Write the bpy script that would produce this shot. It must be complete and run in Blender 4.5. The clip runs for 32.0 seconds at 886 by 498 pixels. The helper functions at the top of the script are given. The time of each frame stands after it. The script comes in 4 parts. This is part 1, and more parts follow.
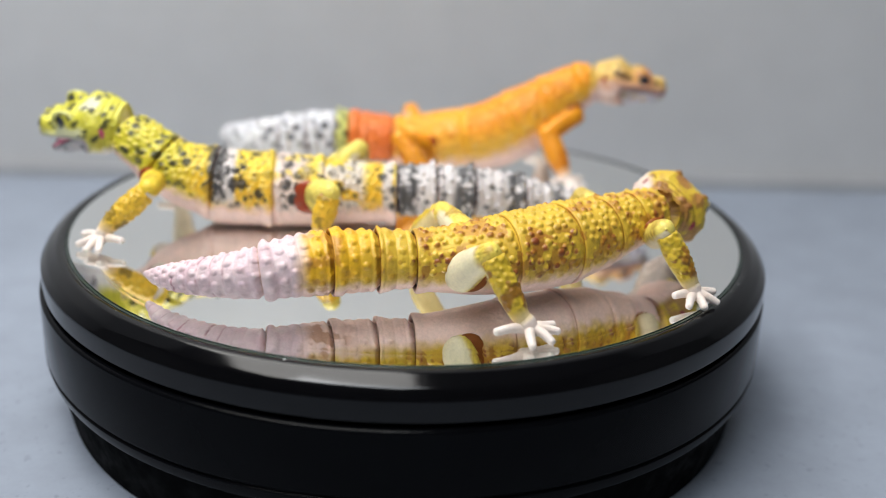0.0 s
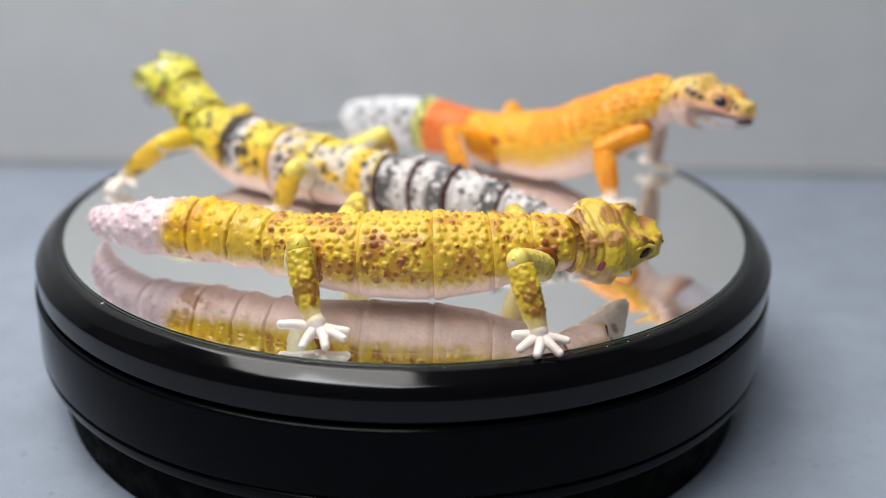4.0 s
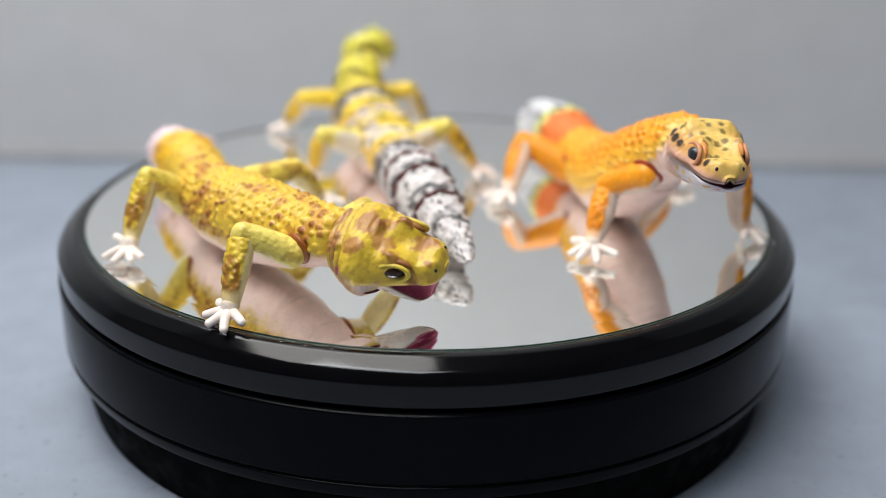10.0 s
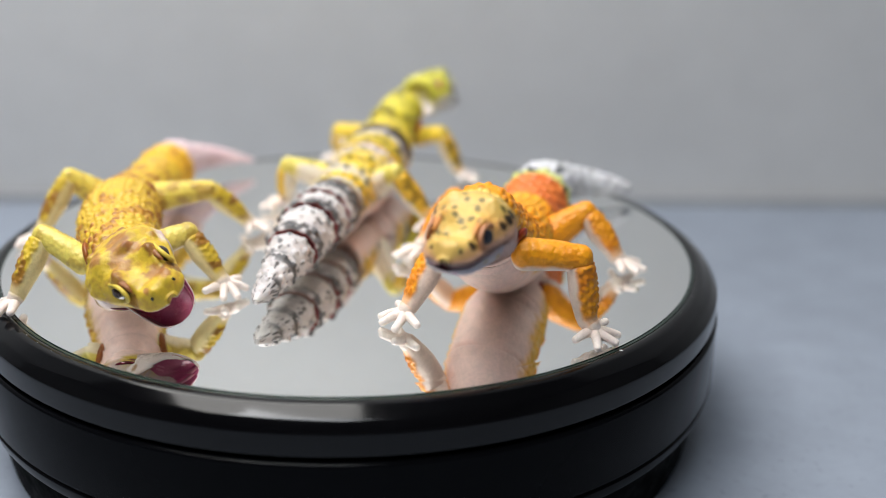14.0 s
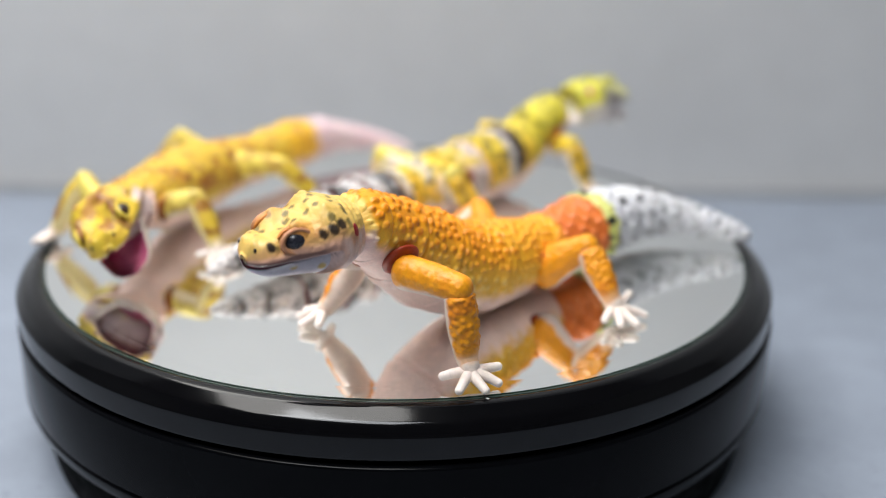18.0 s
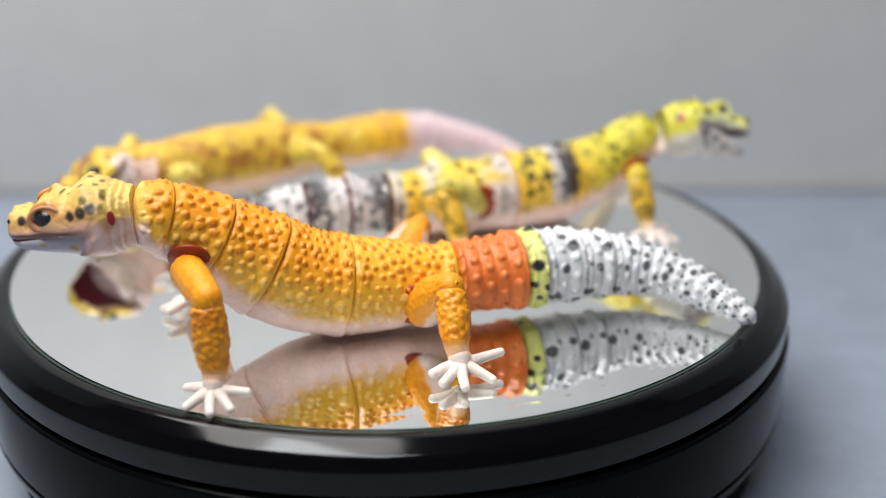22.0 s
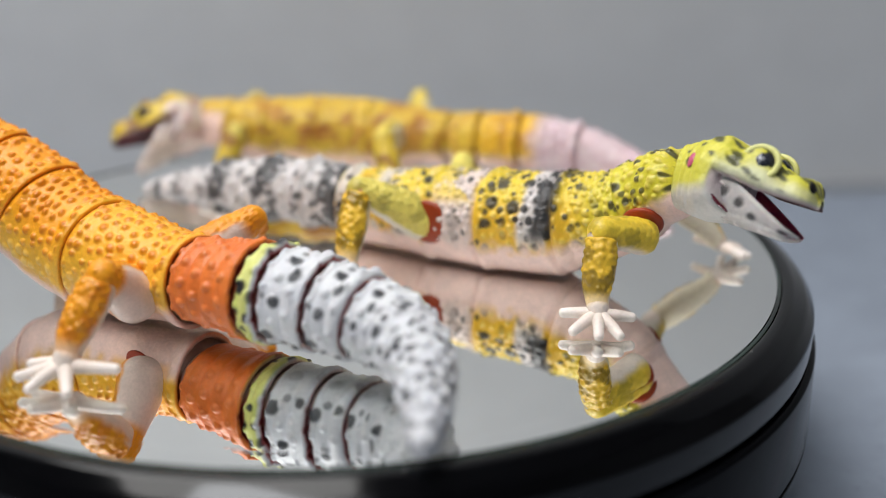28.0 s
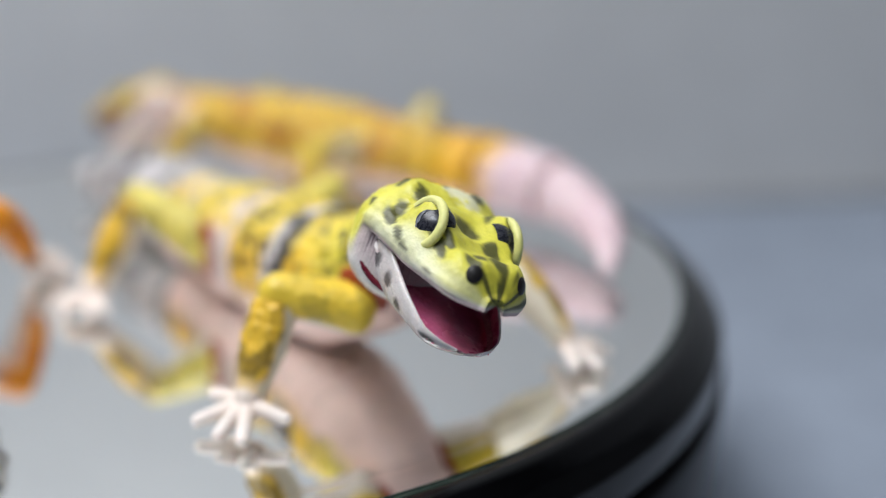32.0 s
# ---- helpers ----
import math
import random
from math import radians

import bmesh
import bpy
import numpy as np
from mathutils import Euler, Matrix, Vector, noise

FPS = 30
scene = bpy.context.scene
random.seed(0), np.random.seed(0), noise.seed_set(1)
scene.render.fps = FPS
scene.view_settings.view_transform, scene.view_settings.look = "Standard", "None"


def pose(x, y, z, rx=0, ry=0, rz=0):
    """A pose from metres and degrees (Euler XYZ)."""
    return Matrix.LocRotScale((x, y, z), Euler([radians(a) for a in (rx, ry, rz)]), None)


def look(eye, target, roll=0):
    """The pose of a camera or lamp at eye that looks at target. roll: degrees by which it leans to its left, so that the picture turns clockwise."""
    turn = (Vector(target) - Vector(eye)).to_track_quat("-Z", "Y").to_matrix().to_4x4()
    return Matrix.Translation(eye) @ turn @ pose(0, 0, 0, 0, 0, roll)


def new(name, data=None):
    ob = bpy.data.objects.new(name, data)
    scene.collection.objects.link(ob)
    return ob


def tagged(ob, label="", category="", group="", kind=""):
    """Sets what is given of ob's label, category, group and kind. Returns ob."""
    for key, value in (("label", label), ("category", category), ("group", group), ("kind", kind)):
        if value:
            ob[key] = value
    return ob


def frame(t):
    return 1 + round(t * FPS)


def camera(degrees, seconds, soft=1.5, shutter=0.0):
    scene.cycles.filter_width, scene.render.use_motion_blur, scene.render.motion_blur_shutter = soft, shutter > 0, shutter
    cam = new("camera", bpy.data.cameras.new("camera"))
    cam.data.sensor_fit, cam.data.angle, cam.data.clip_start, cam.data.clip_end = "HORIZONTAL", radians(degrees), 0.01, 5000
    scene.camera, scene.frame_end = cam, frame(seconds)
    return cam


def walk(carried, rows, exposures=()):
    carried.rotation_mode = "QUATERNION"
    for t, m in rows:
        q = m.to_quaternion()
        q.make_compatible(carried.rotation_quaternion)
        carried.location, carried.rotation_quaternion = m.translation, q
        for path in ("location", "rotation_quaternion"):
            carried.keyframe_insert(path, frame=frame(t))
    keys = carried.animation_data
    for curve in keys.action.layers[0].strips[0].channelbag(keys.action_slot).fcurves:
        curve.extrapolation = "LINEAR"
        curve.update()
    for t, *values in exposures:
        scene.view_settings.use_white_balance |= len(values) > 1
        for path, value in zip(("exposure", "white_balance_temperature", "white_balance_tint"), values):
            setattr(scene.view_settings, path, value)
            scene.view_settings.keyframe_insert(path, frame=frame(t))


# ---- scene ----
# ---- camera ----
cam = camera(45.96, 32.0, 0.95)
cam.data.dof.use_dof = True
focus_mark = tagged(new("focus_mark"), kind="structure")
cam.data.dof.focus_object = focus_mark
cam.data.dof.aperture_fstop = 6.4
# seconds, x, y, z, yaw, pitch, roll
ROWS = [
    (0.0, -0.00146, -0.28490, 0.09922, -2.715, -20.956, 1.924),
    (0.5, -0.00211, -0.28505, 0.09900, -2.875, -20.944, 1.832),
    (1.0, -0.00152, -0.28551, 0.09917, -2.732, -20.991, 1.754),
    (1.5, -0.00097, -0.28552, 0.09923, -2.503, -21.055, 1.621),
    (2.0, -0.00056, -0.28532, 0.09961, -2.276, -21.182, 1.528),
    (2.5, 0.00113, -0.28259, 0.10056, -2.092, -21.641, 1.442),
    (3.0, 0.00366, -0.28187, 0.10055, -2.170, -21.706, 1.368),
    (3.5, 0.00513, -0.28108, 0.10032, -1.760, -21.770, 1.263),
    (5.5, 0.00498, -0.27936, 0.09872, -0.907, -21.976, 1.039),
    (6.0, 0.00587, -0.27936, 0.09851, -0.682, -22.052, 0.775),
    (6.5, 0.00590, -0.27901, 0.09836, -0.606, -22.146, 0.787),
    (7.0, 0.00639, -0.27863, 0.09871, -0.683, -22.291, 0.859),
    (7.5, 0.00627, -0.27836, 0.09840, -0.650, -22.270, 0.947),
    (8.0, 0.00586, -0.27819, 0.09802, -0.675, -22.170, 0.980),
    (8.5, 0.00517, -0.27797, 0.09705, -0.825, -21.985, 1.005),
    (9.0, 0.00464, -0.27815, 0.09613, -0.722, -21.806, 0.967),
    (9.5, 0.00456, -0.27860, 0.09565, -0.484, -21.701, 0.932),
    (10.0, 0.00417, -0.28116, 0.09629, -0.331, -21.674, 0.825),
    (10.5, 0.00480, -0.28185, 0.09659, -0.422, -21.744, 0.787),
    (11.0, 0.00575, -0.28152, 0.09756, -0.360, -21.940, 0.882),
    (11.5, 0.00824, -0.28169, 0.09810, -0.683, -21.932, 0.988),
    (12.0, 0.00921, -0.28301, 0.09925, -1.152, -21.732, 1.104),
    (12.5, 0.01128, -0.28262, 0.10072, -1.431, -20.942, 1.115),
    (13.0, 0.01347, -0.28324, 0.10087, -1.747, -20.548, 1.032),
    (13.5, 0.01451, -0.28350, 0.10073, -2.349, -20.216, 1.117),
    (14.0, 0.01392, -0.27891, 0.09866, -2.547, -19.946, 1.128),
    (14.5, 0.01225, -0.27431, 0.09666, -2.404, -19.791, 1.126),
    (16.5, 0.00624, -0.27458, 0.09781, -2.389, -20.161, 0.685),
    (17.0, 0.00475, -0.27390, 0.09815, -2.471, -20.334, 0.839),
    (17.5, 0.00292, -0.27326, 0.09891, -2.550, -20.615, 1.039),
    (18.0, 0.00222, -0.27326, 0.09915, -2.318, -20.670, 1.095),
    (18.5, 0.00220, -0.27305, 0.09964, -2.107, -20.790, 1.085),
    (19.0, 0.00262, -0.27141, 0.09921, -1.763, -20.864, 1.092),
    (19.5, 0.00203, -0.26864, 0.09950, -1.544, -21.114, 1.053),
    (20.0, 0.00110, -0.26504, 0.09864, -1.438, -21.118, 1.001),
    (20.5, 0.00335, -0.26170, 0.09706, -0.766, -21.147, 0.734),
    (21.0, 0.00470, -0.25829, 0.09615, -0.615, -21.280, 0.396),
    (21.5, 0.00459, -0.25624, 0.09523, -0.601, -21.500, 0.182),
    (22.0, 0.00725, -0.25530, 0.09738, -1.699, -21.220, 0.349),
    (22.5, 0.00666, -0.25577, 0.09723, -1.125, -20.935, 0.157),
    (23.0, 0.00719, -0.25388, 0.09360, -1.668, -20.731, 0.354),
    (23.5, 0.00653, -0.25090, 0.09010, -2.308, -20.669, 0.698),
    (24.0, 0.00693, -0.24878, 0.08842, -2.464, -20.669, 0.999),
    (24.5, 0.00917, -0.25132, 0.08958, -2.941, -20.385, 1.003),
    (26.5, 0.00932, -0.23945, 0.08437, -0.183, -19.854, -0.251),
    (27.0, 0.01041, -0.23153, 0.08069, -0.389, -19.522, -0.833),
    (27.5, 0.01111, -0.22619, 0.07865, -0.950, -19.561, -0.937),
    (28.0, 0.01480, -0.21937, 0.07711, -2.323, -19.746, -0.650),
    (28.5, 0.02219, -0.21273, 0.07537, -3.989, -19.382, -0.864),
    (29.0, 0.02518, -0.20995, 0.07427, -4.736, -19.125, -0.778),
    (29.5, 0.02381, -0.20435, 0.07093, -5.062, -18.831, -0.965),
    (30.0, 0.02435, -0.19835, 0.06800, -5.156, -18.685, -1.081),
    (30.5, 0.03158, -0.19636, 0.06616, -5.137, -18.563, -0.864),
    (31.0, 0.03491, -0.19284, 0.06463, -5.411, -18.497, -0.609),
    (31.5, 0.03402, -0.19050, 0.06498, -6.222, -18.530, -0.477),
    (32.0, 0.02879, -0.19033, 0.06382, -6.866, -18.290, -0.200),
]
walk(cam, [(t, pose(x, y, z, 90 + pitch, 0, yaw) @ pose(0, 0, 0, 0, 0, roll)) for t, x, y, z, yaw, pitch, roll in ROWS],
     [(0.0, 0.12, 6500, 10), (9.0, 0.12, 6500, 10), (14.0, 0.12, 6500, 10), (19.0, 0.28, 6500, 10), (24.0, 0.12, 6500, 10), (27.0, -0.02, 6500, 10), (28.5, -0.2, 6400, 10), (30.5, -0.22, 6200, 10), (32.0, -0.08, 6150, 10)])

# ---- light ----
SPIN = -7.5  # degrees a second, seen from above
TABLE_Z = -0.048
WALL_Y = 0.190
world = bpy.data.worlds.new("room_air")
scene.world = world
world.use_nodes = True
world.node_tree.nodes["Background"].inputs[0].default_value = (0.62, 0.68, 0.78, 1)
world.node_tree.nodes["Background"].inputs[1].default_value = 0.25
scene.view_settings.exposure = 0.0


def area_lamp(name, eye, target, sx, sy, watts, colour):
    data = bpy.data.lights.new(name, "AREA")
    data.shape, data.size, data.size_y, data.energy, data.color = "RECTANGLE", sx, sy, watts, colour
    ob = new(name, data)
    ob.matrix_world = look(eye, target)
    return tagged(ob, kind="structure")


area_lamp("panel_lamp", (-0.16, 0.02, 0.52), (-0.02, 0.03, 0.0), 0.56, 0.34, 4.45, (1.0, 0.985, 0.955))
# Unseen fill, added high in front to brighten flanks and undersides.
area_lamp("front_fill_lamp", (-0.4, -0.9, 2.2), (0.0, -0.3, 0.0), 1.2, 0.5, 22.0, (0.92, 0.96, 1.0))


# ---- materials ----
def node_material(name):
    m = bpy.data.materials.new(name)
    m.use_nodes = True
    nt = m.node_tree
    return m, nt, nt.nodes["Principled BSDF"]


def noise_node(nt, scale, detail=4.0, rough=0.6, coord="Object"):
    tc = nt.nodes.new("ShaderNodeTexCoord")
    n = nt.nodes.new("ShaderNodeTexNoise")
    n.inputs["Scale"].default_value, n.inputs["Detail"].default_value, n.inputs["Roughness"].default_value = scale, detail, rough
    nt.links.new(tc.outputs[coord], n.inputs["Vector"])
    return n


def ramp_node(nt, src, lo, hi, p0=0.35, p1=0.65):
    r = nt.nodes.new("ShaderNodeMapRange")
    r.inputs["From Min"].default_value, r.inputs["From Max"].default_value = p0, p1
    r.inputs["To Min"].default_value, r.inputs["To Max"].default_value = lo, hi
    nt.links.new(src, r.inputs["Value"])
    return r.outputs[0]


def add_bump(nt, bsdf, src, strength, distance):
    b = nt.nodes.new("ShaderNodeBump")
    b.inputs["Strength"].default_value, b.inputs["Distance"].default_value = strength, distance
    nt.links.new(src, b.inputs["Height"])
    nt.links.new(b.outputs[0], bsdf.inputs["Normal"])


def vinyl(name, rough=0.42, spec=0.45, sss=0.035):
    """Hand-painted soft vinyl: the paint comes from the mesh's colour layer, mottled at two scales."""
    m, nt, b = node_material(name)
    at = nt.nodes.new("ShaderNodeAttribute")
    at.attribute_name = "paint"
    big, fine = noise_node(nt, 260), noise_node(nt, 1600, 3)
    mul = nt.nodes.new("ShaderNodeMath")
    mul.operation = "MULTIPLY"
    nt.links.new(ramp_node(nt, big.outputs[0], 0.91, 1.05), mul.inputs[0])
    nt.links.new(ramp_node(nt, fine.outputs[0], 0.94, 1.03), mul.inputs[1])
    mix = nt.nodes.new("ShaderNodeVectorMath")
    mix.operation = "SCALE"
    nt.links.new(at.outputs["Color"], mix.inputs[0])
    nt.links.new(mul.outputs[0], mix.inputs["Scale"])
    nt.links.new(mix.outputs[0], b.inputs["Base Color"])
    nt.links.new(ramp_node(nt, big.outputs[0], rough - 0.08, rough + 0.12), b.inputs["Roughness"])
    b.inputs["Specular IOR Level"].default_value = spec
    b.inputs["Subsurface Weight"].default_value = sss
    b.inputs["Subsurface Radius"].default_value = (0.0012, 0.0006, 0.0003)
    b.inputs["Subsurface Scale"].default_value = 1.0
    add_bump(nt, b, fine.outputs[0], 0.45, 0.00025)
    return m


def plain(name, colour, rough, metal=0.0, scale=300, amount=0.12, bump=0.15, dist=0.0002, coat=0.0):
    m, nt, b = node_material(name)
    n, f = noise_node(nt, scale), noise_node(nt, scale * 7, 2)
    mix = nt.nodes.new("ShaderNodeMix")
    mix.data_type = "RGBA"
    mix.inputs["A"].default_value = (*[c * (1 - amount) for c in colour], 1)
    mix.inputs["B"].default_value = (*[min(1, c * (1 + amount)) for c in colour], 1)
    nt.links.new(n.outputs[0], mix.inputs["Factor"])
    nt.links.new(mix.outputs["Result"], b.inputs["Base Color"])
    nt.links.new(ramp_node(nt, n.outputs[0], max(0.02, rough * 0.8), rough * 1.2), b.inputs["Roughness"])
    b.inputs["Metallic"].default_value = metal
    b.inputs["Coat Weight"].default_value = coat
    b.inputs["Coat Roughness"].default_value = 0.05
    if bump:
        add_bump(nt, b, f.outputs[0], bump, dist)
    return m


SKIN = vinyl("painted_vinyl")
WET = vinyl("glossy_mouth_vinyl", 0.22, 0.6, 0.1)
EYE = plain("glossy_eye_paint", (0.020, 0.021, 0.030), 0.28, 0, 2500, 0.9, 0.0, coat=0.12)
EYE_BROWN = plain("glossy_brown_eye_paint", (0.035, 0.014, 0.006), 0.22, 0, 2500, 0.6, 0.0, coat=0.15)
IRIS = plain("grey_iris_paint", (0.16, 0.17, 0.20), 0.25, 0, 4000, 0.6, 0.0, coat=0.6)
BLACK = plain("glossy_black_plastic", (0.0022, 0.0022, 0.0028), 0.10, 0, 90, 0.3, 0.04, 0.00005)
SATIN = plain("satin_black_plastic", (0.0024, 0.0026, 0.0034), 0.13, 0, 120, 0.3, 0.05, 0.00005)
# Black of the foot, with the shade beneath the drum put into it.
SHADOW = plain("black_foot_and_shade", (0.0022, 0.0022, 0.0022), 0.8, 0, 200, 0.3, 0.1)
DUST = plain("pale_dust", (0.45, 0.45, 0.45), 0.9, 0, 900, 0.3)
for m, level in ((BLACK, 0.30), (SATIN, 0.06), (SHADOW, 0.05)):
    m.node_tree.nodes["Principled BSDF"].inputs["Specular IOR Level"].default_value = level
MIRROR = plain("silvered_mirror", (0.94, 0.955, 0.94), 0.004, 1.0, 60, 0.015, 0.0)
GREEN = plain("green_glass_edge", (0.020, 0.034, 0.027), 0.08, 0, 200, 0.3, 0.0)
mirror_bsdf = MIRROR.node_tree.nodes["Principled BSDF"]
for link in list(mirror_bsdf.inputs["Roughness"].links):
    MIRROR.node_tree.links.remove(link)
mirror_bsdf.inputs["Roughness"].default_value = 0.0


def paper(name, colour, grain, streak):
    """Coated backdrop paper with a faint grain, blotches and specks."""
    m, nt, b = node_material(name)
    big, mid, fine = noise_node(nt, 9, 3), noise_node(nt, 70, 5, 0.7), noise_node(nt, 900, 2)
    speck = noise_node(nt, 420, 1)
    a = nt.nodes.new("ShaderNodeMath")
    a.operation = "MULTIPLY"
    nt.links.new(ramp_node(nt, big.outputs[0], 1 - streak, 1 + streak), a.inputs[0])
    nt.links.new(ramp_node(nt, mid.outputs[0], 1 - grain, 1 + grain), a.inputs[1])
    c = nt.nodes.new("ShaderNodeMath")
    c.operation = "MULTIPLY"
    nt.links.new(a.outputs[0], c.inputs[0])
    nt.links.new(ramp_node(nt, speck.outputs[0], 1.0, 1 - 3 * grain, 0.66, 0.74), c.inputs[1])
    v = nt.nodes.new("ShaderNodeVectorMath")
    v.operation = "SCALE"
    v.inputs[0].default_value = colour
    nt.links.new(c.outputs[0], v.inputs["Scale"])
    nt.links.new(v.outputs[0], b.inputs["Base Color"])
    b.inputs["Roughness"].default_value = 0.55
    b.inputs["Specular IOR Level"].default_value = 0.3
    add_bump(nt, b, fine.outputs[0], 0.25, 0.0003)
    return m


TABLE = paper("blue_grey_tabletop_paper", (0.25, 0.283, 0.342), 0.06, 0.05)
WALL = paper("pale_grey_backdrop_board", (0.60, 0.605, 0.615), 0.015, 0.03)
ROOM = paper("room_paint", (0.36, 0.36, 0.36), 0.02, 0.05)


# ---- mesh tools ----
def mesh_from(name, verts, faces, mats, paint=None, smooth=True, mat_index=None):
    me = bpy.data.meshes.new(name)
    verts = np.asarray(verts, dtype=np.float32).reshape(-1, 3)
    quads = [np.asarray(f, dtype=np.int32) for f in (faces if isinstance(faces, list) else [faces]) if len(f)]
    loops = np.concatenate([q.ravel() for q in quads])
    totals = np.concatenate([np.full(len(q), q.shape[1], dtype=np.int32) for q in quads])
    starts = np.concatenate([[0], np.cumsum(totals)[:-1]]).astype(np.int32)
    me.vertices.add(len(verts))
    me.vertices.foreach_set("co", verts.ravel())
    me.loops.add(len(loops))
    me.loops.foreach_set("vertex_index", loops)
    me.polygons.add(len(totals))
    me.polygons.foreach_set("loop_start", starts)
    me.polygons.foreach_set("loop_total", totals)
    me.update(calc_edges=True)
    me.polygons.foreach_set("use_smooth", np.full(len(totals), smooth, dtype=bool))
    for m in mats if isinstance(mats, (list, tuple)) else [mats]:
        me.materials.append(m)
    if mat_index is not None:
        me.polygons.foreach_set("material_index", np.asarray(mat_index, dtype=np.int32))
    if paint is not None:
        at = me.color_attributes.new("paint", "FLOAT_COLOR", "POINT")
        rgba = np.ones((len(verts), 4), dtype=np.float32)
        rgba[:, :3] = np.clip(np.asarray(paint).reshape(-1, 3), 0, 1)
        at.data.foreach_set("color", rgba.ravel())
    me.validate()
    return me


def part_mesh(name, me, parent, label=""):
    ob = new(name, me)
    ob.parent = parent
    return tagged(ob, label)


def grid_faces(nu, nv, closed=True, start=0):
    """Quads of a grid of nu rows of nv points; closed joins the last column to the first."""
    cols = nv if closed else nv - 1
    i, j = np.meshgrid(np.arange(nu - 1), np.arange(cols), indexing="ij")
    a, b = start + i * nv + j, start + i * nv + (j + 1) % nv
    return np.stack([a, b, b + nv, a + nv], -1).reshape(-1, 4)


def lathe(profile, n=192):
    """A solid of revolution about z from (radius, height) points; both ends are closed on the axis."""
    prof = np.array(profile, dtype=float)
    ang = np.linspace(0, 2 * np.pi, n, endpoint=False)
    v = np.stack([prof[:, None, 0] * np.cos(ang), prof[:, None, 0] * np.sin(ang), np.repeat(prof[:, 1:2], n, 1)], -1)
    nu = len(prof)
    verts = np.concatenate([v.reshape(-1, 3), [[0, 0, prof[0, 1]], [0, 0, prof[-1, 1]]]])
    k = np.arange(n)
    caps = np.concatenate([np.stack([k, np.full(n, nu * n), (k + 1) % n], -1), np.stack([(nu - 1) * n + (k + 1) % n, np.full(n, nu * n + 1), (nu - 1) * n + k], -1)])
    return verts, [grid_faces(nu, n)[:, ::-1], caps[:, ::-1]]


def rounded(profile, r, steps=5):
    """Rounds the corners of an open (radius, height) profile."""
    out = [profile[0]]
    for p, q, s in zip(profile, profile[1:], profile[2:]):
        p, q, s = Vector(p), Vector(q), Vector(s)
        a, b = (p - q), (s - q)
        k = min(r, a.length * 0.48, b.length * 0.48)
        a, b = q + a.normalized() * k, q + b.normalized() * k
        for i in range(steps + 1):
            t = i / steps
            out.append(tuple(a * (1 - t) ** 2 + q * 2 * t * (1 - t) + b * t * t))
    return out + [profile[-1]]


def box_mesh(name, lo, hi, mat):
    x0, y0, z0 = lo
    x1, y1, z1 = hi
    v = [(x, y, z) for x in (x0, x1) for y in (y0, y1) for z in (z0, z1)]
    f = np.array([(0, 1, 3, 2), (4, 6, 7, 5), (0, 4, 5, 1), (2, 3, 7, 6), (0, 2, 6, 4), (1, 5, 7, 3)])
    return mesh_from(name, v, f, mat, smooth=False)


# ---- value noise and cells for paint and relief ----
def hashed(i, j, k, seed):
    h = (np.asarray(i).astype(np.int64) * 73856093) ^ (np.asarray(j).astype(np.int64) * 19349663) ^ (np.asarray(k).astype(np.int64) * 83492791) ^ (seed * 2654435761)
    h = (h ^ (h >> 13)) * 1274126177 & 0x7FFFFFFF
    h = (h ^ (h >> 11)) * 668265263 & 0x7FFFFFFF
    return ((h >> 7) & 0xFFFF) / 65535.0


def vnoise(p, scale, seed=0):
    q = np.asarray(p, dtype=float) * scale + 100.0
    b = np.floor(q).astype(np.int64)
    w = q - b
    w = w * w * (3 - 2 * w)
    out = 0
    for dx in (0, 1):
        for dy in (0, 1):
            for dz in (0, 1):
                out = out + hashed(b[..., 0] + dx, b[..., 1] + dy, b[..., 2] + dz, seed) * abs(1 - dx - w[..., 0]) * abs(1 - dy - w[..., 1]) * abs(1 - dz - w[..., 2])
    return out


def fbm(p, scale, seed=0):
    return 0.6 * vnoise(p, scale, seed) + 0.28 * vnoise(p, scale * 2.1, seed + 1) + 0.12 * vnoise(p, scale * 4.3, seed + 2)


def cells(u, v, pitch, jitter, seed):
    """Distance to the nearest point of a jittered staggered lattice, and that point's number."""
    rowh = pitch * 0.866
    best = np.full(np.shape(u), 1e9)
    ident = np.zeros(np.shape(u))
    row0 = np.floor(v / rowh).astype(np.int64)
    for dr in (-1, 0, 1):
        row = row0 + dr
        off = 0.5 * pitch * (row % 2)
        col0 = np.round((u - off) / pitch).astype(np.int64)
        for dc in (-1, 0, 1):
            col = col0 + dc
            cu = col * pitch + off + (hashed(row, col, 1, seed) - 0.5) * jitter * pitch
            cv = (row + 0.5) * rowh + (hashed(row, col, 2, seed) - 0.5) * jitter * pitch
            d = np.hypot(u - cu, v - cv)
            near = d < best
            best = np.where(near, d, best)
            ident = np.where(near, hashed(row, col, 3, seed), ident)
    return best, ident


def step(x, lo, hi):
    t = np.clip((x - lo) / (hi - lo), 0, 1)
    return t * t * (3 - 2 * t)


def mixc(a, b, k):
    k = np.asarray(k)[..., None]
    return np.asarray(a) * (1 - k) + np.asarray(b) * k


def srgb(r, g, b):
    return np.array([((c / 255 + 0.055) / 1.055) ** 2.4 if c > 10 else c / 255 / 12.92 for c in (r, g, b)])


# ---- structure ----
def structure(name, me):
    ob = new(name, me)
    return tagged(ob, kind="structure")


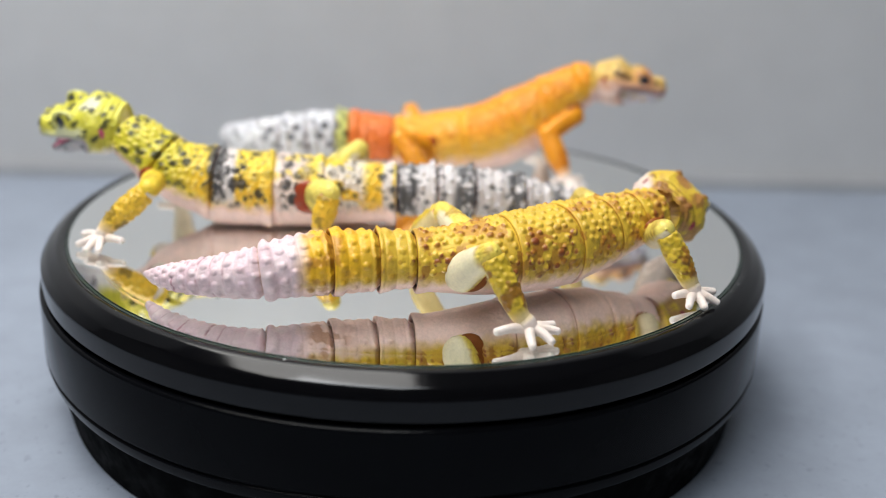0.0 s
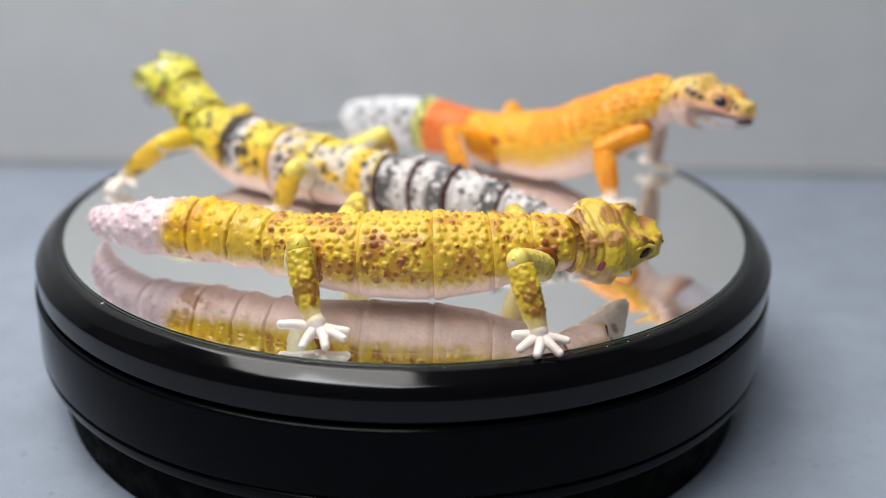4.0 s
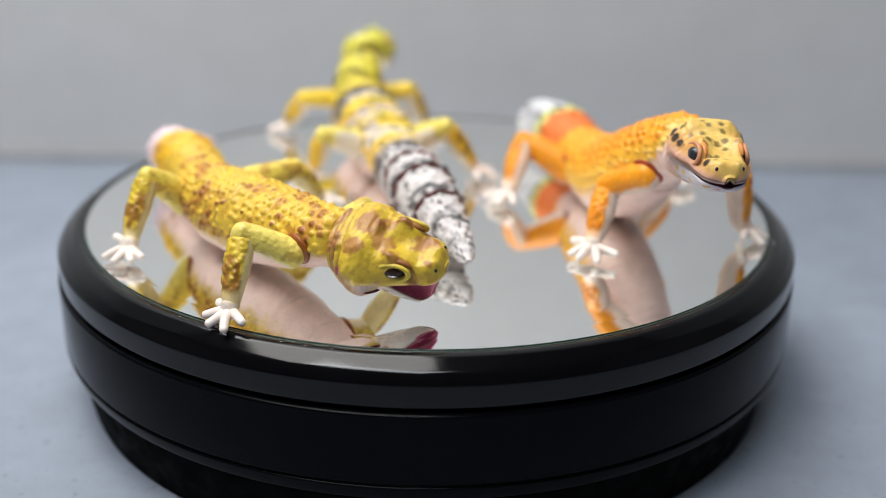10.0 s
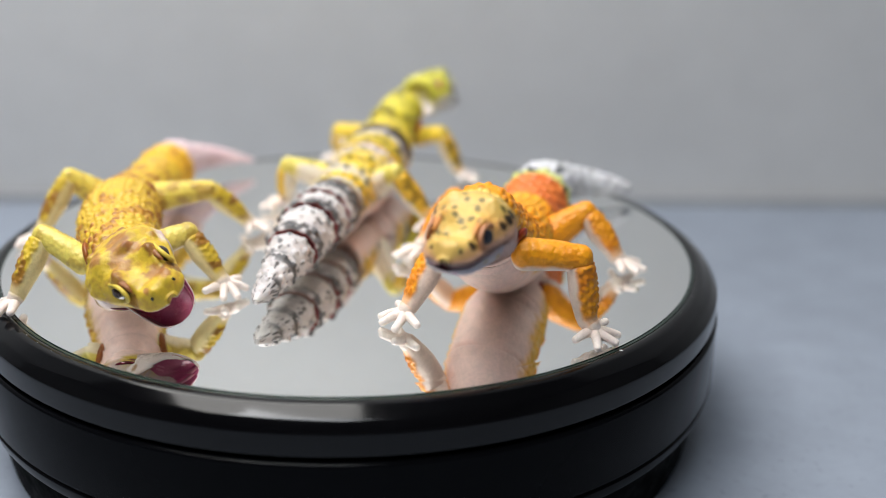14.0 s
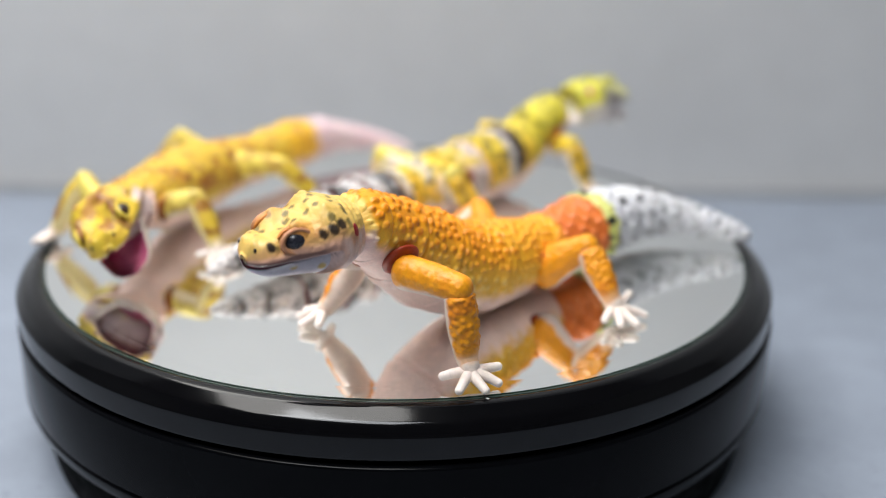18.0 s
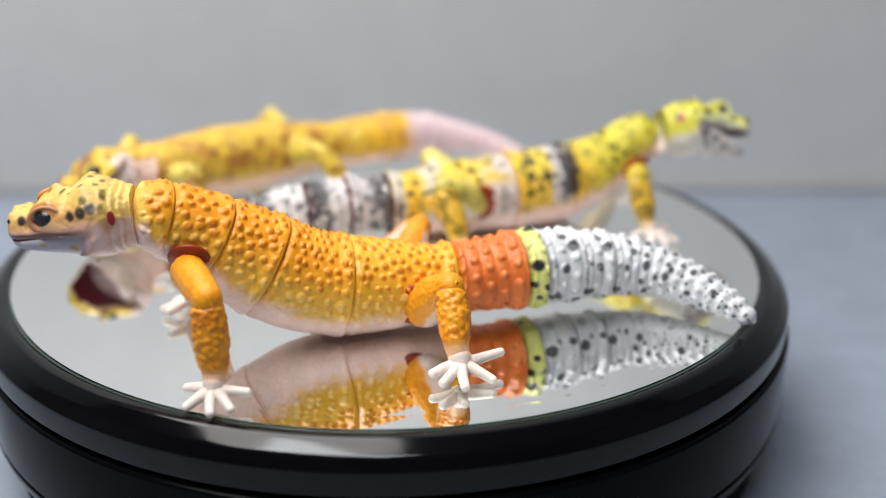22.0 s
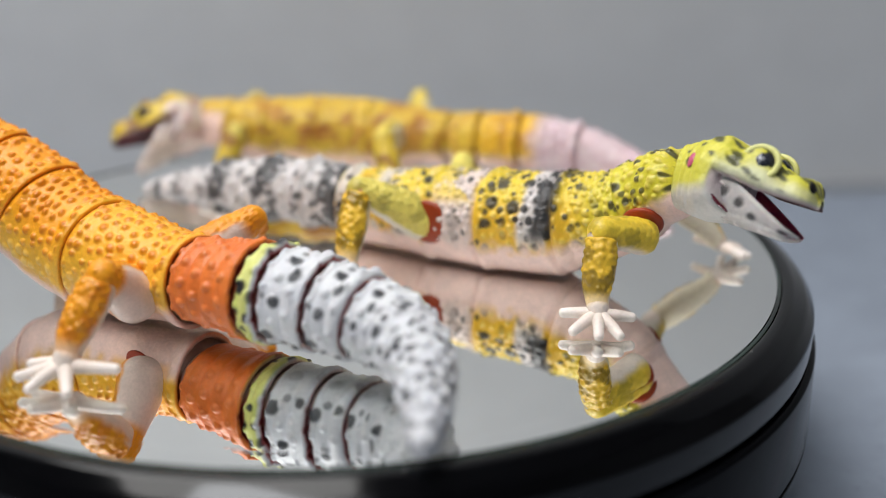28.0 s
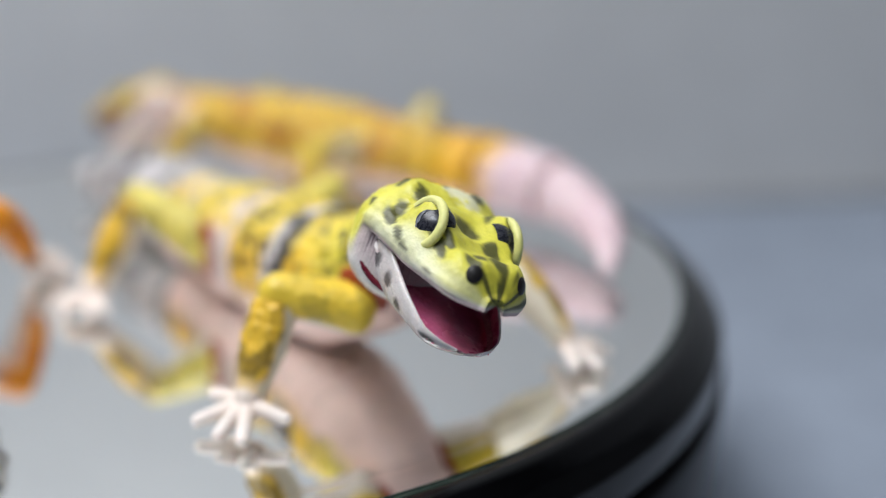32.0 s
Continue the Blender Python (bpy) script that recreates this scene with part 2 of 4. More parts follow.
tagged(structure("tabletop", box_mesh("tabletop", (-1.1, -1.3, -0.758), (1.1, WALL_Y - 0.0015, TABLE_Z), TABLE)), "blue-grey paper-covered tabletop with fine specks", "tabletop")
tagged(structure("wall_north", box_mesh("wall_north", (-1.3, WALL_Y, -0.758), (1.3, WALL_Y + 0.02, 1.5), WALL)), "plain pale grey backdrop board behind the table", "backdrop")
tagged(structure("floor", box_mesh("floor", (-2.5, -3.0, -0.80), (2.5, 2.0, -0.76), ROOM)), "dim room floor", "floor")
tagged(structure("wall_south", box_mesh("wall_south", (-2.5, -3.04, -0.8), (2.5, -3.0, 2.4), ROOM)), "plain room wall", "wall")
tagged(structure("wall_west", box_mesh("wall_west", (-2.54, -3.0, -0.8), (-2.5, 2.0, 2.4), ROOM)), "plain room wall", "wall")
tagged(structure("wall_east", box_mesh("wall_east", (2.5, -3.0, -0.8), (2.54, 2.0, 2.4), ROOM)), "plain room wall", "wall")
tagged(structure("wall_back", box_mesh("wall_back", (-2.5, 2.0, -0.8), (2.5, 2.04, 2.4), ROOM)), "plain room wall", "wall")
tagged(structure("ceiling", box_mesh("ceiling", (-2.5, -3.0, 2.4), (2.5, 2.0, 2.44), ROOM)), "plain room ceiling", "ceiling")

# Narrow strip, darker than the board, along its junction with the table.
STRIP = paper("grey_junction_strip", (0.40, 0.41, 0.43), 0.03, 0.05)
tagged(structure("trim", box_mesh("trim", (-1.1, WALL_Y - 0.005, TABLE_Z), (1.1, WALL_Y - 0.0015, TABLE_Z + 0.0042), STRIP)), "narrow grey strip where the backdrop meets the tabletop", "trim")

# ---- turntable ----
turntable = tagged(new("turntable"), "round black plastic display turntable with a mirror top", "turntable")
turntable.location = (0.0014, 0.0005, TABLE_Z)
H = -TABLE_Z
v, f = lathe(rounded([(0.0, H - 0.0108), (0.0975, H - 0.0108), (0.0985, H - 0.0112), (0.1001, H - 0.0113), (0.1009, H - 0.0118), (0.1011, H - 0.0276), (0.1005, H - 0.0279), (0.1005, H - 0.0283), (0.1011, H - 0.0286), (0.1003, H - 0.0317), (0.0990, H - 0.0325), (0.0, H - 0.0325)], 0.0004, 3)[1:-1])
part_mesh("base", mesh_from("base", v, f, SATIN), turntable, "satin black plastic drum with a moulded groove")
v, f = lathe(rounded([(0.0, H - 0.0327), (0.0986, H - 0.0327), (0.0978, H - 0.0370), (0.0958, 0.0), (0.0, 0.0)], 0.001, 3)[1:-1])
part_mesh("foot", mesh_from("foot", v, f, SHADOW), turntable, "recessed matt black foot ring, contact shade included")
platform_v, platform_f = lathe(rounded([(0.0, -0.0048), (0.0936, -0.0048), (0.0937, -0.0006), (0.0946, -0.0004), (0.0958, -0.0006), (0.0986, -0.0026), (0.1003, -0.0048), (0.1003, -0.0098), (0.0996, -0.0105), (0.0, -0.0105)], 0.0006, 6)[1:-1], 256)
platform = part_mesh("platform", mesh_from("platform", platform_v, platform_f, BLACK), turntable, "glossy black rotating rim with a rounded edge")
platform.location = (0, 0, H)
v, f = lathe([(0.0880, -0.0044), (0.0880, -0.00057), (0.0800, -0.00057)], 256)
part_mesh("mirror", mesh_from("mirror", v, f, MIRROR, smooth=False), platform, "round flat mirror let into the rim")
v, f = lathe([(0.0800, -0.0045), (0.0928, -0.0045), (0.0928, -0.00046), (0.0880, -0.00057), (0.0879, -0.0040), (0.0800, -0.0040)], 256)
part_mesh("bevel", mesh_from("bevel", v, f, MIRROR, smooth=False), platform, "sloping bevelled border of the mirror")
v, f = lathe(rounded([(0.0800, -0.0046), (0.0936, -0.0046), (0.0936, -0.00066), (0.0929, -0.00066), (0.0929, -0.0042), (0.0800, -0.0042)], 0.0001, 2), 256)
part_mesh("glass_edge", mesh_from("glass_edge", v, f, GREEN), platform, "dark green edge of the mirror glass")
dust_rng = random.Random(4)
dv, df = [], []
for i in range(22):
    a, r = dust_rng.uniform(0, 2 * math.pi), dust_rng.uniform(0.0943, 0.0951)
    z = -0.00048
    s = dust_rng.uniform(0.00006, 0.00016) * (3.2 if i < 2 else 1)
    if i == 0:
        a = math.radians(-106)
    n0 = len(dv)
    for k in range(5):
        b = k * 2 * math.pi / 5 + a
        dv.append((r * math.cos(a) + s * math.cos(b), r * math.sin(a) + s * 1.6 * math.sin(b), z + 0.00006))
    dv.append((r * math.cos(a), r * math.sin(a), z + s * 0.8))
    df += [(n0 + k, n0 + (k + 1) % 5, n0 + 5) for k in range(5)]
tagged(part_mesh("dust", mesh_from("dust", dv, np.array(df), DUST), platform, "pale dust specks on the rim"), kind="stuff")


# ---- gecko figures (all lengths in millimetres, turntable space) ----
MM = 0.001


def spline(points, per=24):
    """A smooth curve through rows of numbers, sampled evenly by length."""
    p = np.array(points, dtype=float)
    q = np.concatenate([[2 * p[0] - p[1]], p, [2 * p[-1] - p[-2]]])
    out = []
    for i in range(1, len(q) - 2):
        t = np.linspace(0, 1, per, endpoint=False)[:, None]
        a, b, c, d = q[i - 1], q[i], q[i + 1], q[i + 2]
        out.append(0.5 * (2 * b + (c - a) * t + (2 * a - 5 * b + 4 * c - d) * t * t + (3 * b - a - 3 * c + d) * t ** 3))
    return np.concatenate(out + [p[-1:]])


class Spine:
    """Head to tail: rows of x, y, z, width, height."""

    def __init__(self, rows):
        raw = spline(rows)
        d = np.concatenate([[0], np.cumsum(np.linalg.norm(np.diff(raw[:, :3], axis=0), axis=1))])
        self.length = d[-1]
        self.s = np.linspace(0, d[-1], 900)
        self.rows = np.stack([np.interp(self.s, d, raw[:, k]) for k in range(raw.shape[1])], 1)

    def at_x(self, x):
        return float(np.interp(-x * self.sign(), -self.rows[:, 0] * self.sign(), self.s))

    def sign(self):
        return 1.0 if self.rows[0, 0] > self.rows[-1, 0] else -1.0

    def sample(self, s):
        r = np.stack([np.interp(s, self.s, self.rows[:, k]) for k in range(5)], 1)
        h = 0.8
        a = np.stack([np.interp(np.clip(s - h, 0, self.length), self.s, self.rows[:, k]) for k in range(3)], 1)
        b = np.stack([np.interp(np.clip(s + h, 0, self.length), self.s, self.rows[:, k]) for k in range(3)], 1)
        t = (b - a) / np.linalg.norm(b - a, axis=1)[:, None]
        side = np.cross(t, [0, 0, 1.0])
        side /= np.linalg.norm(side, axis=1)[:, None]
        return r, t, side, np.cross(side, t)


def bumps(u, v, pitch, radius, seed, jitter=0.3):
    d, ident = cells(u, v, pitch, jitter, seed)
    q = np.clip(d / (radius * (0.75 + 0.5 * ident)), 0, 1)
    return (1 - q * q) ** 0.62, ident


def segment(name, spine, s0, s1, paint, parent, base, seed, pitch=2.75, ringed=0.0, last=False, label="", lip=0.35, res=0.235, height=0.5, first=False, belly=1.0, gap_tone=(140, 46, 42), seam=(190, 110, 44), ridge=0.36):
    """One vinyl shell of the body or tail: tucked in at the front, a raised lip at its rear, closed at both ends."""
    n = max(8, int((s1 - s0) / res))
    s = np.linspace(s0, s1, n)
    r, t, side, up = spine.sample(s)
    rad = 0.25 * (r[:, 3] + r[:, 4])
    m = max(28, int(2 * np.pi * rad.max() / res))
    phi = np.linspace(-np.pi, np.pi, m, endpoint=False)
    e0, e1 = (s - s0), (s1 - s)
    k = 1 - (0.16 if ringed > 0 else 0.035) * (1 - step(e0, 0.7 if ringed > 0 else 0.4, 2.2)) + 0.015 * (1 - step(np.abs(e0 - 2.4), 0.2, 1.2))
    if first:
        k = k * np.sqrt(np.clip(1 - (1 - np.clip(e0 / 4.5, 0, 1)) ** 2, 0.01, 1))
    rise = np.zeros(n) if last else lip * (1 - step(e1, 0.9, 3.4)) * (0.55 + 0.45 * step(e1, 0.0, 0.35))
    S, PHI = np.meshgrid(s, phi, indexing="ij")
    arc = PHI * rad[:, None]
    dorsal = 1 - step(np.abs(PHI), 1.75, 2.25)
    dorsal *= step(e0, 1.0, 1.8)[:, None] * (np.ones(n) if last else step(e1, 0.5, 1.2))[:, None]
    if ringed > 0:
        ph = (S - s0) / ringed
        ring = np.abs(np.sin(np.pi * ph))
        col = np.floor(ph)
        around = max(5, round(2 * np.pi * rad.max() / 4.1))
        au = PHI * around / (2 * np.pi) + 0.5 * (col % 2)
        dd = np.hypot((ph % 1 - 0.5) * ringed, (au - np.round(au)) * (2 * np.pi / around) * rad[:, None])
        b = np.clip(1 - (dd / 0.95) ** 2, 0, 1) ** 0.75
        relief = ridge * (ring ** 0.45 - 0.82) * (0.8 + 0.5 * vnoise(np.stack([S, PHI * 4, 0 * S], -1), 0.8, seed)) + height * b * (1 - step(np.abs(PHI), 2.3, 2.7))
        ident = hashed(col, np.round(au), 5, seed)
    else:
        b, ident = bumps(S, arc, pitch, 0.325 * pitch, seed, 0.5)
        b *= dorsal
        relief = height * b * (1.0 - 0.08 * step(np.abs(PHI), 0.9, 1.9))
    relief = relief + 0.07 * (vnoise(np.stack([S, arc, 0 * S], -1), 0.9, seed) - 0.5) + 0.09 * (vnoise(np.stack([S, arc, 0 * S], -1), 2.3, seed + 5) - 0.5)
    if last:
        relief = relief * step(rad / rad.max(), 0.05, 0.5)[:, None]
    hw, hh = 0.5 * r[:, 3] * k + rise, 0.5 * r[:, 4] * k + rise
    c, sn = np.cos(PHI), np.sin(PHI)
    low = np.where(c < 0, belly, 1.0)
    P = r[:, None, :3] + side[:, None] * ((hw[:, None] + relief) * np.sign(sn) * np.abs(sn) ** 0.95)[..., None] + up[:, None] * ((hh[:, None] + relief) * c * low)[..., None]
    P[..., 2] = np.maximum(P[..., 2], 0.25)
    col = paint(S, PHI, P, b, ident)
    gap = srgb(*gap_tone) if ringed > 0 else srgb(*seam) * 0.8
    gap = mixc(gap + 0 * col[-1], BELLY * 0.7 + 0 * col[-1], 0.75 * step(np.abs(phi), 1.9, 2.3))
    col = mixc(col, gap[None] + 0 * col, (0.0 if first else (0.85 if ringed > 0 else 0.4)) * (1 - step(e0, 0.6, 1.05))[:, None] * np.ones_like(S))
    # inner rim at the rear and caps
    verts, cols = [P.reshape(-1, 3)], [col.reshape(-1, 3)]
    inner = []
    if not last:
        for f, d in ((0.92, 0.05), (0.87, -0.9)):
            q = r[-1:, None, :3] + t[-1:, None] * d + (P[-1:] - r[-1:, None, :3]) * f
            inner.append(q)
        verts += [q.reshape(-1, 3) for q in inner]
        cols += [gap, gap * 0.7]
    total = n + len(inner)
    verts += [r[:1, :3], (r[-1:, :3] - t[-1:] * (0.9 if inner else 0))]
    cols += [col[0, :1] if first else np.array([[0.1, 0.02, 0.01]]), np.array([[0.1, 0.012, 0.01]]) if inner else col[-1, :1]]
    V, Cc = np.concatenate(verts), np.concatenate(cols)
    kk = np.arange(m)
    caps = np.concatenate([np.stack([kk, (kk + 1) % m, np.full(m, total * m)], -1), np.stack([(total - 1) * m + (kk + 1) % m, (total - 1) * m + kk, np.full(m, total * m + 1)], -1)])
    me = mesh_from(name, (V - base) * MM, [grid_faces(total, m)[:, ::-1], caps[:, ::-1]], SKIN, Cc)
    return part_mesh(name, me, parent, label)


def limb(name, points, radii, paint, parent, base, seed, flat=1.0, pitch=1.5, height=0.3, label="", hint=(0, 0, 1), blunt=1.0):
    """A tapering limb with rounded ends along a few points, with small raised scales."""
    rows = np.concatenate([np.array(points, float), np.array(radii, float)[:, None]], 1)
    c = spline(rows, 16)
    d = np.concatenate([[0], np.cumsum(np.linalg.norm(np.diff(c[:, :3], axis=0), axis=1))])
    r0, r1 = c[0, 3], c[-1, 3]
    L = d[-1]
    e0, e1 = r0 * blunt, r1
    n = int((L + e0 + e1) / 0.26)
    s = np.concatenate([-e0 * np.cos(np.linspace(0, np.pi / 2, 8, endpoint=False)), np.linspace(0, L, max(6, n - 16)), L + e1 * np.sin(np.linspace(0, np.pi / 2, 9)[1:])])
    n = len(s)
    mid = np.clip(s, 0, L)
    p = np.stack([np.interp(mid, d, c[:, k]) for k in range(4)], 1)
    q = np.stack([np.interp(np.clip(mid + 0.4, 0, L), d, c[:, k]) - np.interp(np.clip(mid - 0.4, 0, L), d, c[:, k]) for k in range(3)], 1)
    t = q / np.linalg.norm(q, axis=1)[:, None]
    over = s - mid
    fall = np.clip(1 - np.abs(over / np.where(over < 0, e0, e1)) ** 2.3, 0.0005, 1) ** 0.47
    ctr = p[:, :3] + t * over[:, None]
    rad = p[:, 3] * fall
    side = np.cross(t, np.array(hint, float))
    side /= np.linalg.norm(side, axis=1)[:, None]
    up = np.cross(side, t)
    m = max(20, int(2 * np.pi * rad.max() / 0.28))
    phi = np.linspace(-np.pi, np.pi, m, endpoint=False)
    S, PHI = np.meshgrid(s, phi, indexing="ij")
    b, ident = bumps(S, PHI * rad.max() * 0.95, pitch, 0.42 * pitch, seed, 0.7)
    b = b * step(fall, 0.70, 0.95)[:, None]
    nrm = side[:, None] * np.sin(PHI)[..., None] + up[:, None] * np.cos(PHI)[..., None]
    flatk = side[:, None] * (np.sin(PHI) * flat)[..., None] + up[:, None] * np.cos(PHI)[..., None]
    P0 = ctr[:, None] + flatk * rad[:, None, None]
    col, scaly = paint(S / L, nrm, P0, b, ident)
    P = P0 + nrm * (height * b * scaly)[..., None]
    kk = np.arange(m)
    V = np.concatenate([P.reshape(-1, 3), ctr[:1] - t[:1] * 0.0, ctr[-1:]])
    Cc = np.concatenate([col.reshape(-1, 3), col[0, :1], col[-1, :1]])
    caps = np.concatenate([np.stack([kk, (kk + 1) % m, np.full(m, n * m)], -1), np.stack([(n - 1) * m + (kk + 1) % m, (n - 1) * m + kk, np.full(m, n * m + 1)], -1)])
    me = mesh_from(name, (V - base) * MM, [grid_faces(n, m)[:, ::-1], caps[:, ::-1]], SKIN, Cc)
    return part_mesh(name, me, parent, label)


def disc(name, centre, axis, radius, half, tone, parent, base, label=""):
    """A lens-shaped disc about an axis."""
    a = np.asarray(axis, float) / np.linalg.norm(axis)
    u = np.cross(a, [0.3, 0.2, 0.9])
    u /= np.linalg.norm(u)
    v = np.cross(a, u)
    T, A = np.meshgrid(np.linspace(0.02, np.pi - 0.02, 14), np.linspace(0, 2 * np.pi, 36, endpoint=False), indexing="ij")
    Q = np.asarray(centre) + a * (half * np.cos(T))[..., None] + (u * np.cos(A)[..., None] + v * np.sin(A)[..., None]) * (radius * np.sin(T) ** 0.6)[..., None]
    return part_mesh(name, mesh_from(name, (Q.reshape(-1, 3) - base) * MM, grid_faces(14, 36), SKIN, np.tile(tone, (14 * 36, 1))), parent, label)


# turn from the heading, length, height of the tip
FRONT_TOES = ((-98, 4.9, 2.6), (-50, 4.7, 1.3), (-4, 4.3, 0.95), (42, 4.6, 1.0), (94, 4.9, 2.2))
HIND_TOES = ((-112, 7.0, 3.0), (-48, 4.9, 0.95), (6, 4.9, 1.2), (38, 5.2, 1.8), (72, 4.9, 2.2))  # the long toe points tailward


def foot(ankle, centre, heading, wrist_col, wrist, parent, base, seed, toes, way=1.0, size=1.0, reach=1.0):
    """A five-toed foot: a low palm that carries on the shin, and splayed toes that droop to the ground."""
    rng = random.Random(seed)
    a, c = np.array(ankle, float), np.array(centre, float)
    white = srgb(236, 220, 209)

    def paint(s, nrm, P, b, ident):
        k = step(s + 0.25 * (vnoise(P, 0.8, seed) - 0.5), 0.05, 0.62)
        return mixc(wrist_col, white, k * np.ones_like(b)), 0.0 * b

    h = np.array([math.cos(math.radians(heading)), math.sin(math.radians(heading)), 0.0])
    palm = limb("foot", [a * 0.7 + c * 0.3, a * 0.3 + c * 0.7 + h * 0.2, c + h * 0.9 * size - [0, 0, 0.3]], [wrist * 0.8, 0.42 * wrist + 1.1 * size, 1.3 * size], paint, parent, base, seed, label="pale five-toed foot")

    def toe_paint(s, nrm, P, b, ident):
        return mixc(white, srgb(242, 230, 222), step(s, 0.3, 1.0) * np.ones_like(b)), 0.0 * b

    for i, (turn, length, rest) in enumerate(toes):
        turn = way * turn + rng.uniform(-7, 7)
        length *= reach * size ** 0.6 * rng.uniform(0.92, 1.08)
        d = np.array([math.cos(math.radians(heading + turn)), math.sin(math.radians(heading + turn)), 0.0])
        w = np.array([-d[1], d[0], 0.0]) * rng.uniform(-0.5, 0.5)
        p0 = c + d * 0.7 * size
        p0[2] = c[2] + 0.1
        tip = c + d * (1.3 * size + length) + w
        tip[2] = rest
        midp = 0.5 * p0 + 0.5 * tip - 0.5 * w
        midp[2] = 0.45 * c[2] + 0.5 * rest + 0.2 + rng.uniform(0.0, 0.35)
        limb("toe", [p0, midp, tip], [1.3, 1.06, 0.9], toe_paint, palm, base, seed + 7 * i)
    return palm


HEAD_T = [0.0, 0.10, 0.22, 0.34, 0.46, 0.58, 0.70, 0.80, 0.90, 0.96, 1.0]
HEAD_TOP = [6.4, 7.6, 8.4, 8.5, 7.7, 6.8, 5.7, 4.9, 4.6, 4.1, 2.4]
HEAD_HALF = [6.2, 7.9, 9.3, 9.5, 8.9, 8.0, 7.0, 6.2, 5.5, 4.6, 2.8]
HEAD_LOW = [6.2, 7.0, 7.6, 7.3, 6.4, 5.4, 4.4, 3.5, 2.7, 2.0, 0.9]


def head(parent, base, neck, forward, up, gape, paints, size, seed, eye_mat, slit, label, eye_x, eye_z, eye_open, eye_size, knobs, wide, droop):
    """Head with its own lower jaw, eyes in raised rings, nostrils and ear openings."""
    skull_paint, jaw_paint, ring_col, ear_col, lid_col = paints
    f = np.array(forward, float)
    f /= np.linalg.norm(f)
    l = np.cross(np.array(up, float), f)
    l /= np.linalg.norm(l)
    u = np.cross(f, l)
    o = np.array(neck, float)
    L = 26.8 * size

    def place(p):
        p = np.asarray(p, float)
        return (o + p[..., :1] * f + p[..., 1:2] * l + p[..., 2:3] * u - base) * MM

    # upper head
    n, m = int(L / 0.30), 128
    tau = np.linspace(0, 1, n) ** 0.97
    top, half, low = [np.interp(tau, HEAD_T, a) * size for a in (HEAD_TOP, HEAD_HALF, HEAD_LOW)]
    ease = np.sqrt(np.clip(1 - ((tau - 0.86) / 0.14).clip(0, 1) ** 2.4, 0.0, 1))
    half = half * (1 + (wide - 1) * np.interp(tau, [0, 0.12, 0.5, 0.75], [0.3, 1, 1, 0]))
    blunt = np.sqrt(np.clip(1 - ((tau - 0.90) / 0.105).clip(0, 1) ** 2.4, 0.0, 1))
    top, half = top * (0.35 + 0.65 * blunt), half * (0.36 + 0.64 * (0.6 * ease + 0.4 * blunt))
    phi = np.linspace(-np.pi, np.pi, m, endpoint=False)
    T, PHI = np.meshgrid(tau, phi, indexing="ij")
    c, s = np.cos(PHI), np.sin(PHI)
    y = half[:, None] * np.sign(s) * np.abs(s) ** 0.82
    # the cheek is cut back from the corner of the mouth, slanting forward to the throat
    cut = step(T - 0.29 - 0.20 * np.clip(-c, 0, 1) ** 1.5, 0.0, 0.035)
    arch = 0.9 * size * (1 - (s ** 2)) * cut
    z_low = -low[:, None] * (1 - cut) * np.abs(c) ** 0.85 + arch * step(-c, 0.15, 0.6) - 0.5 * size * cut * step(-c, 0.0, 0.3) * (1 - step(-c, 0.3, 0.7))
    z = np.where(c >= 0, top[:, None] * np.abs(c) ** 0.80, z_low)
    # brow bulges, hollow between the eyes, snout dip
    ay = np.abs(y)
    brow = np.exp(-(((T - eye_x) / 0.085) ** 2) - ((ay - 5.5 * size) / (2.0 * size)) ** 2)
    hollow = np.exp(-(((T - 0.62) / 0.10) ** 2) - (ay / (2.6 * size)) ** 2)
    ridge = np.exp(-((ay - 4.3 * size) / (1.3 * size)) ** 2) * step(T, 0.66, 0.74) * (1 - step(T, 0.84, 0.93))
    crown_rise = 0.1 if slit else 0.6
    crown = np.exp(-(((T - 0.30) / 0.12) ** 2))
    temple = np.exp(-(((T - 0.33) / 0.07) ** 2) - ((ay - 5.2 * size) / (2.2 * size)) ** 2)
    dip = np.exp(-(((T - 0.47) / 0.05) ** 2))
    snout = np.exp(-(((T - 0.78) / 0.06) ** 2))
    nose = np.exp(-(((T - 0.945) / 0.035) ** 2) - ((ay - 2.3 * size) / (1.1 * size)) ** 2)
    z = z + np.where(c > 0.0, 2.5 * size * brow * np.abs(c) ** 0.3 + size * (0.8 * ridge + crown_rise * crown) * np.abs(c) ** 0.5 - 1.5 * size * hollow + 0.9 * size * temple * np.abs(c) ** 0.4 - 0.8 * size * (snout + 0.6 * dip) * c + 0.8 * size * nose * c, 0)
    cheek = np.exp(-(((T - 0.25) / 0.12) ** 2)) * step(np.abs(s), 0.6, 0.95)
    y = y * (1 + 0.07 * cheek)
    near = np.exp(-(((T - 0.27 - 0.20 * np.clip(-c, 0, 1) ** 1.5) / 0.035) ** 2)) * step(-c, -0.05, 0.1)
    y, z = y * (1 + 0.05 * near), z * (1 + 0.05 * near)
    # skin folds over the nape and round the throat
    fold = sum(w * np.exp(-(((T + 0.006 * np.sin(5 * PHI + 9 * x0) - x0) / 0.010) ** 2)) for x0, w in ((0.045, 1.0), (0.095, 0.9), (0.155, 0.7)))
    y, z = y * (1 - 0.06 * fold), z * (1 - 0.06 * fold)
    # hollow before the eye, muscle behind it
    hollow2 = np.exp(-(((T - 0.74) / 0.05) ** 2)) * step(np.abs(s), 0.5, 0.9) * step(c, 0.1, 0.4)
    y = y * (1 - 0.08 * hollow2)
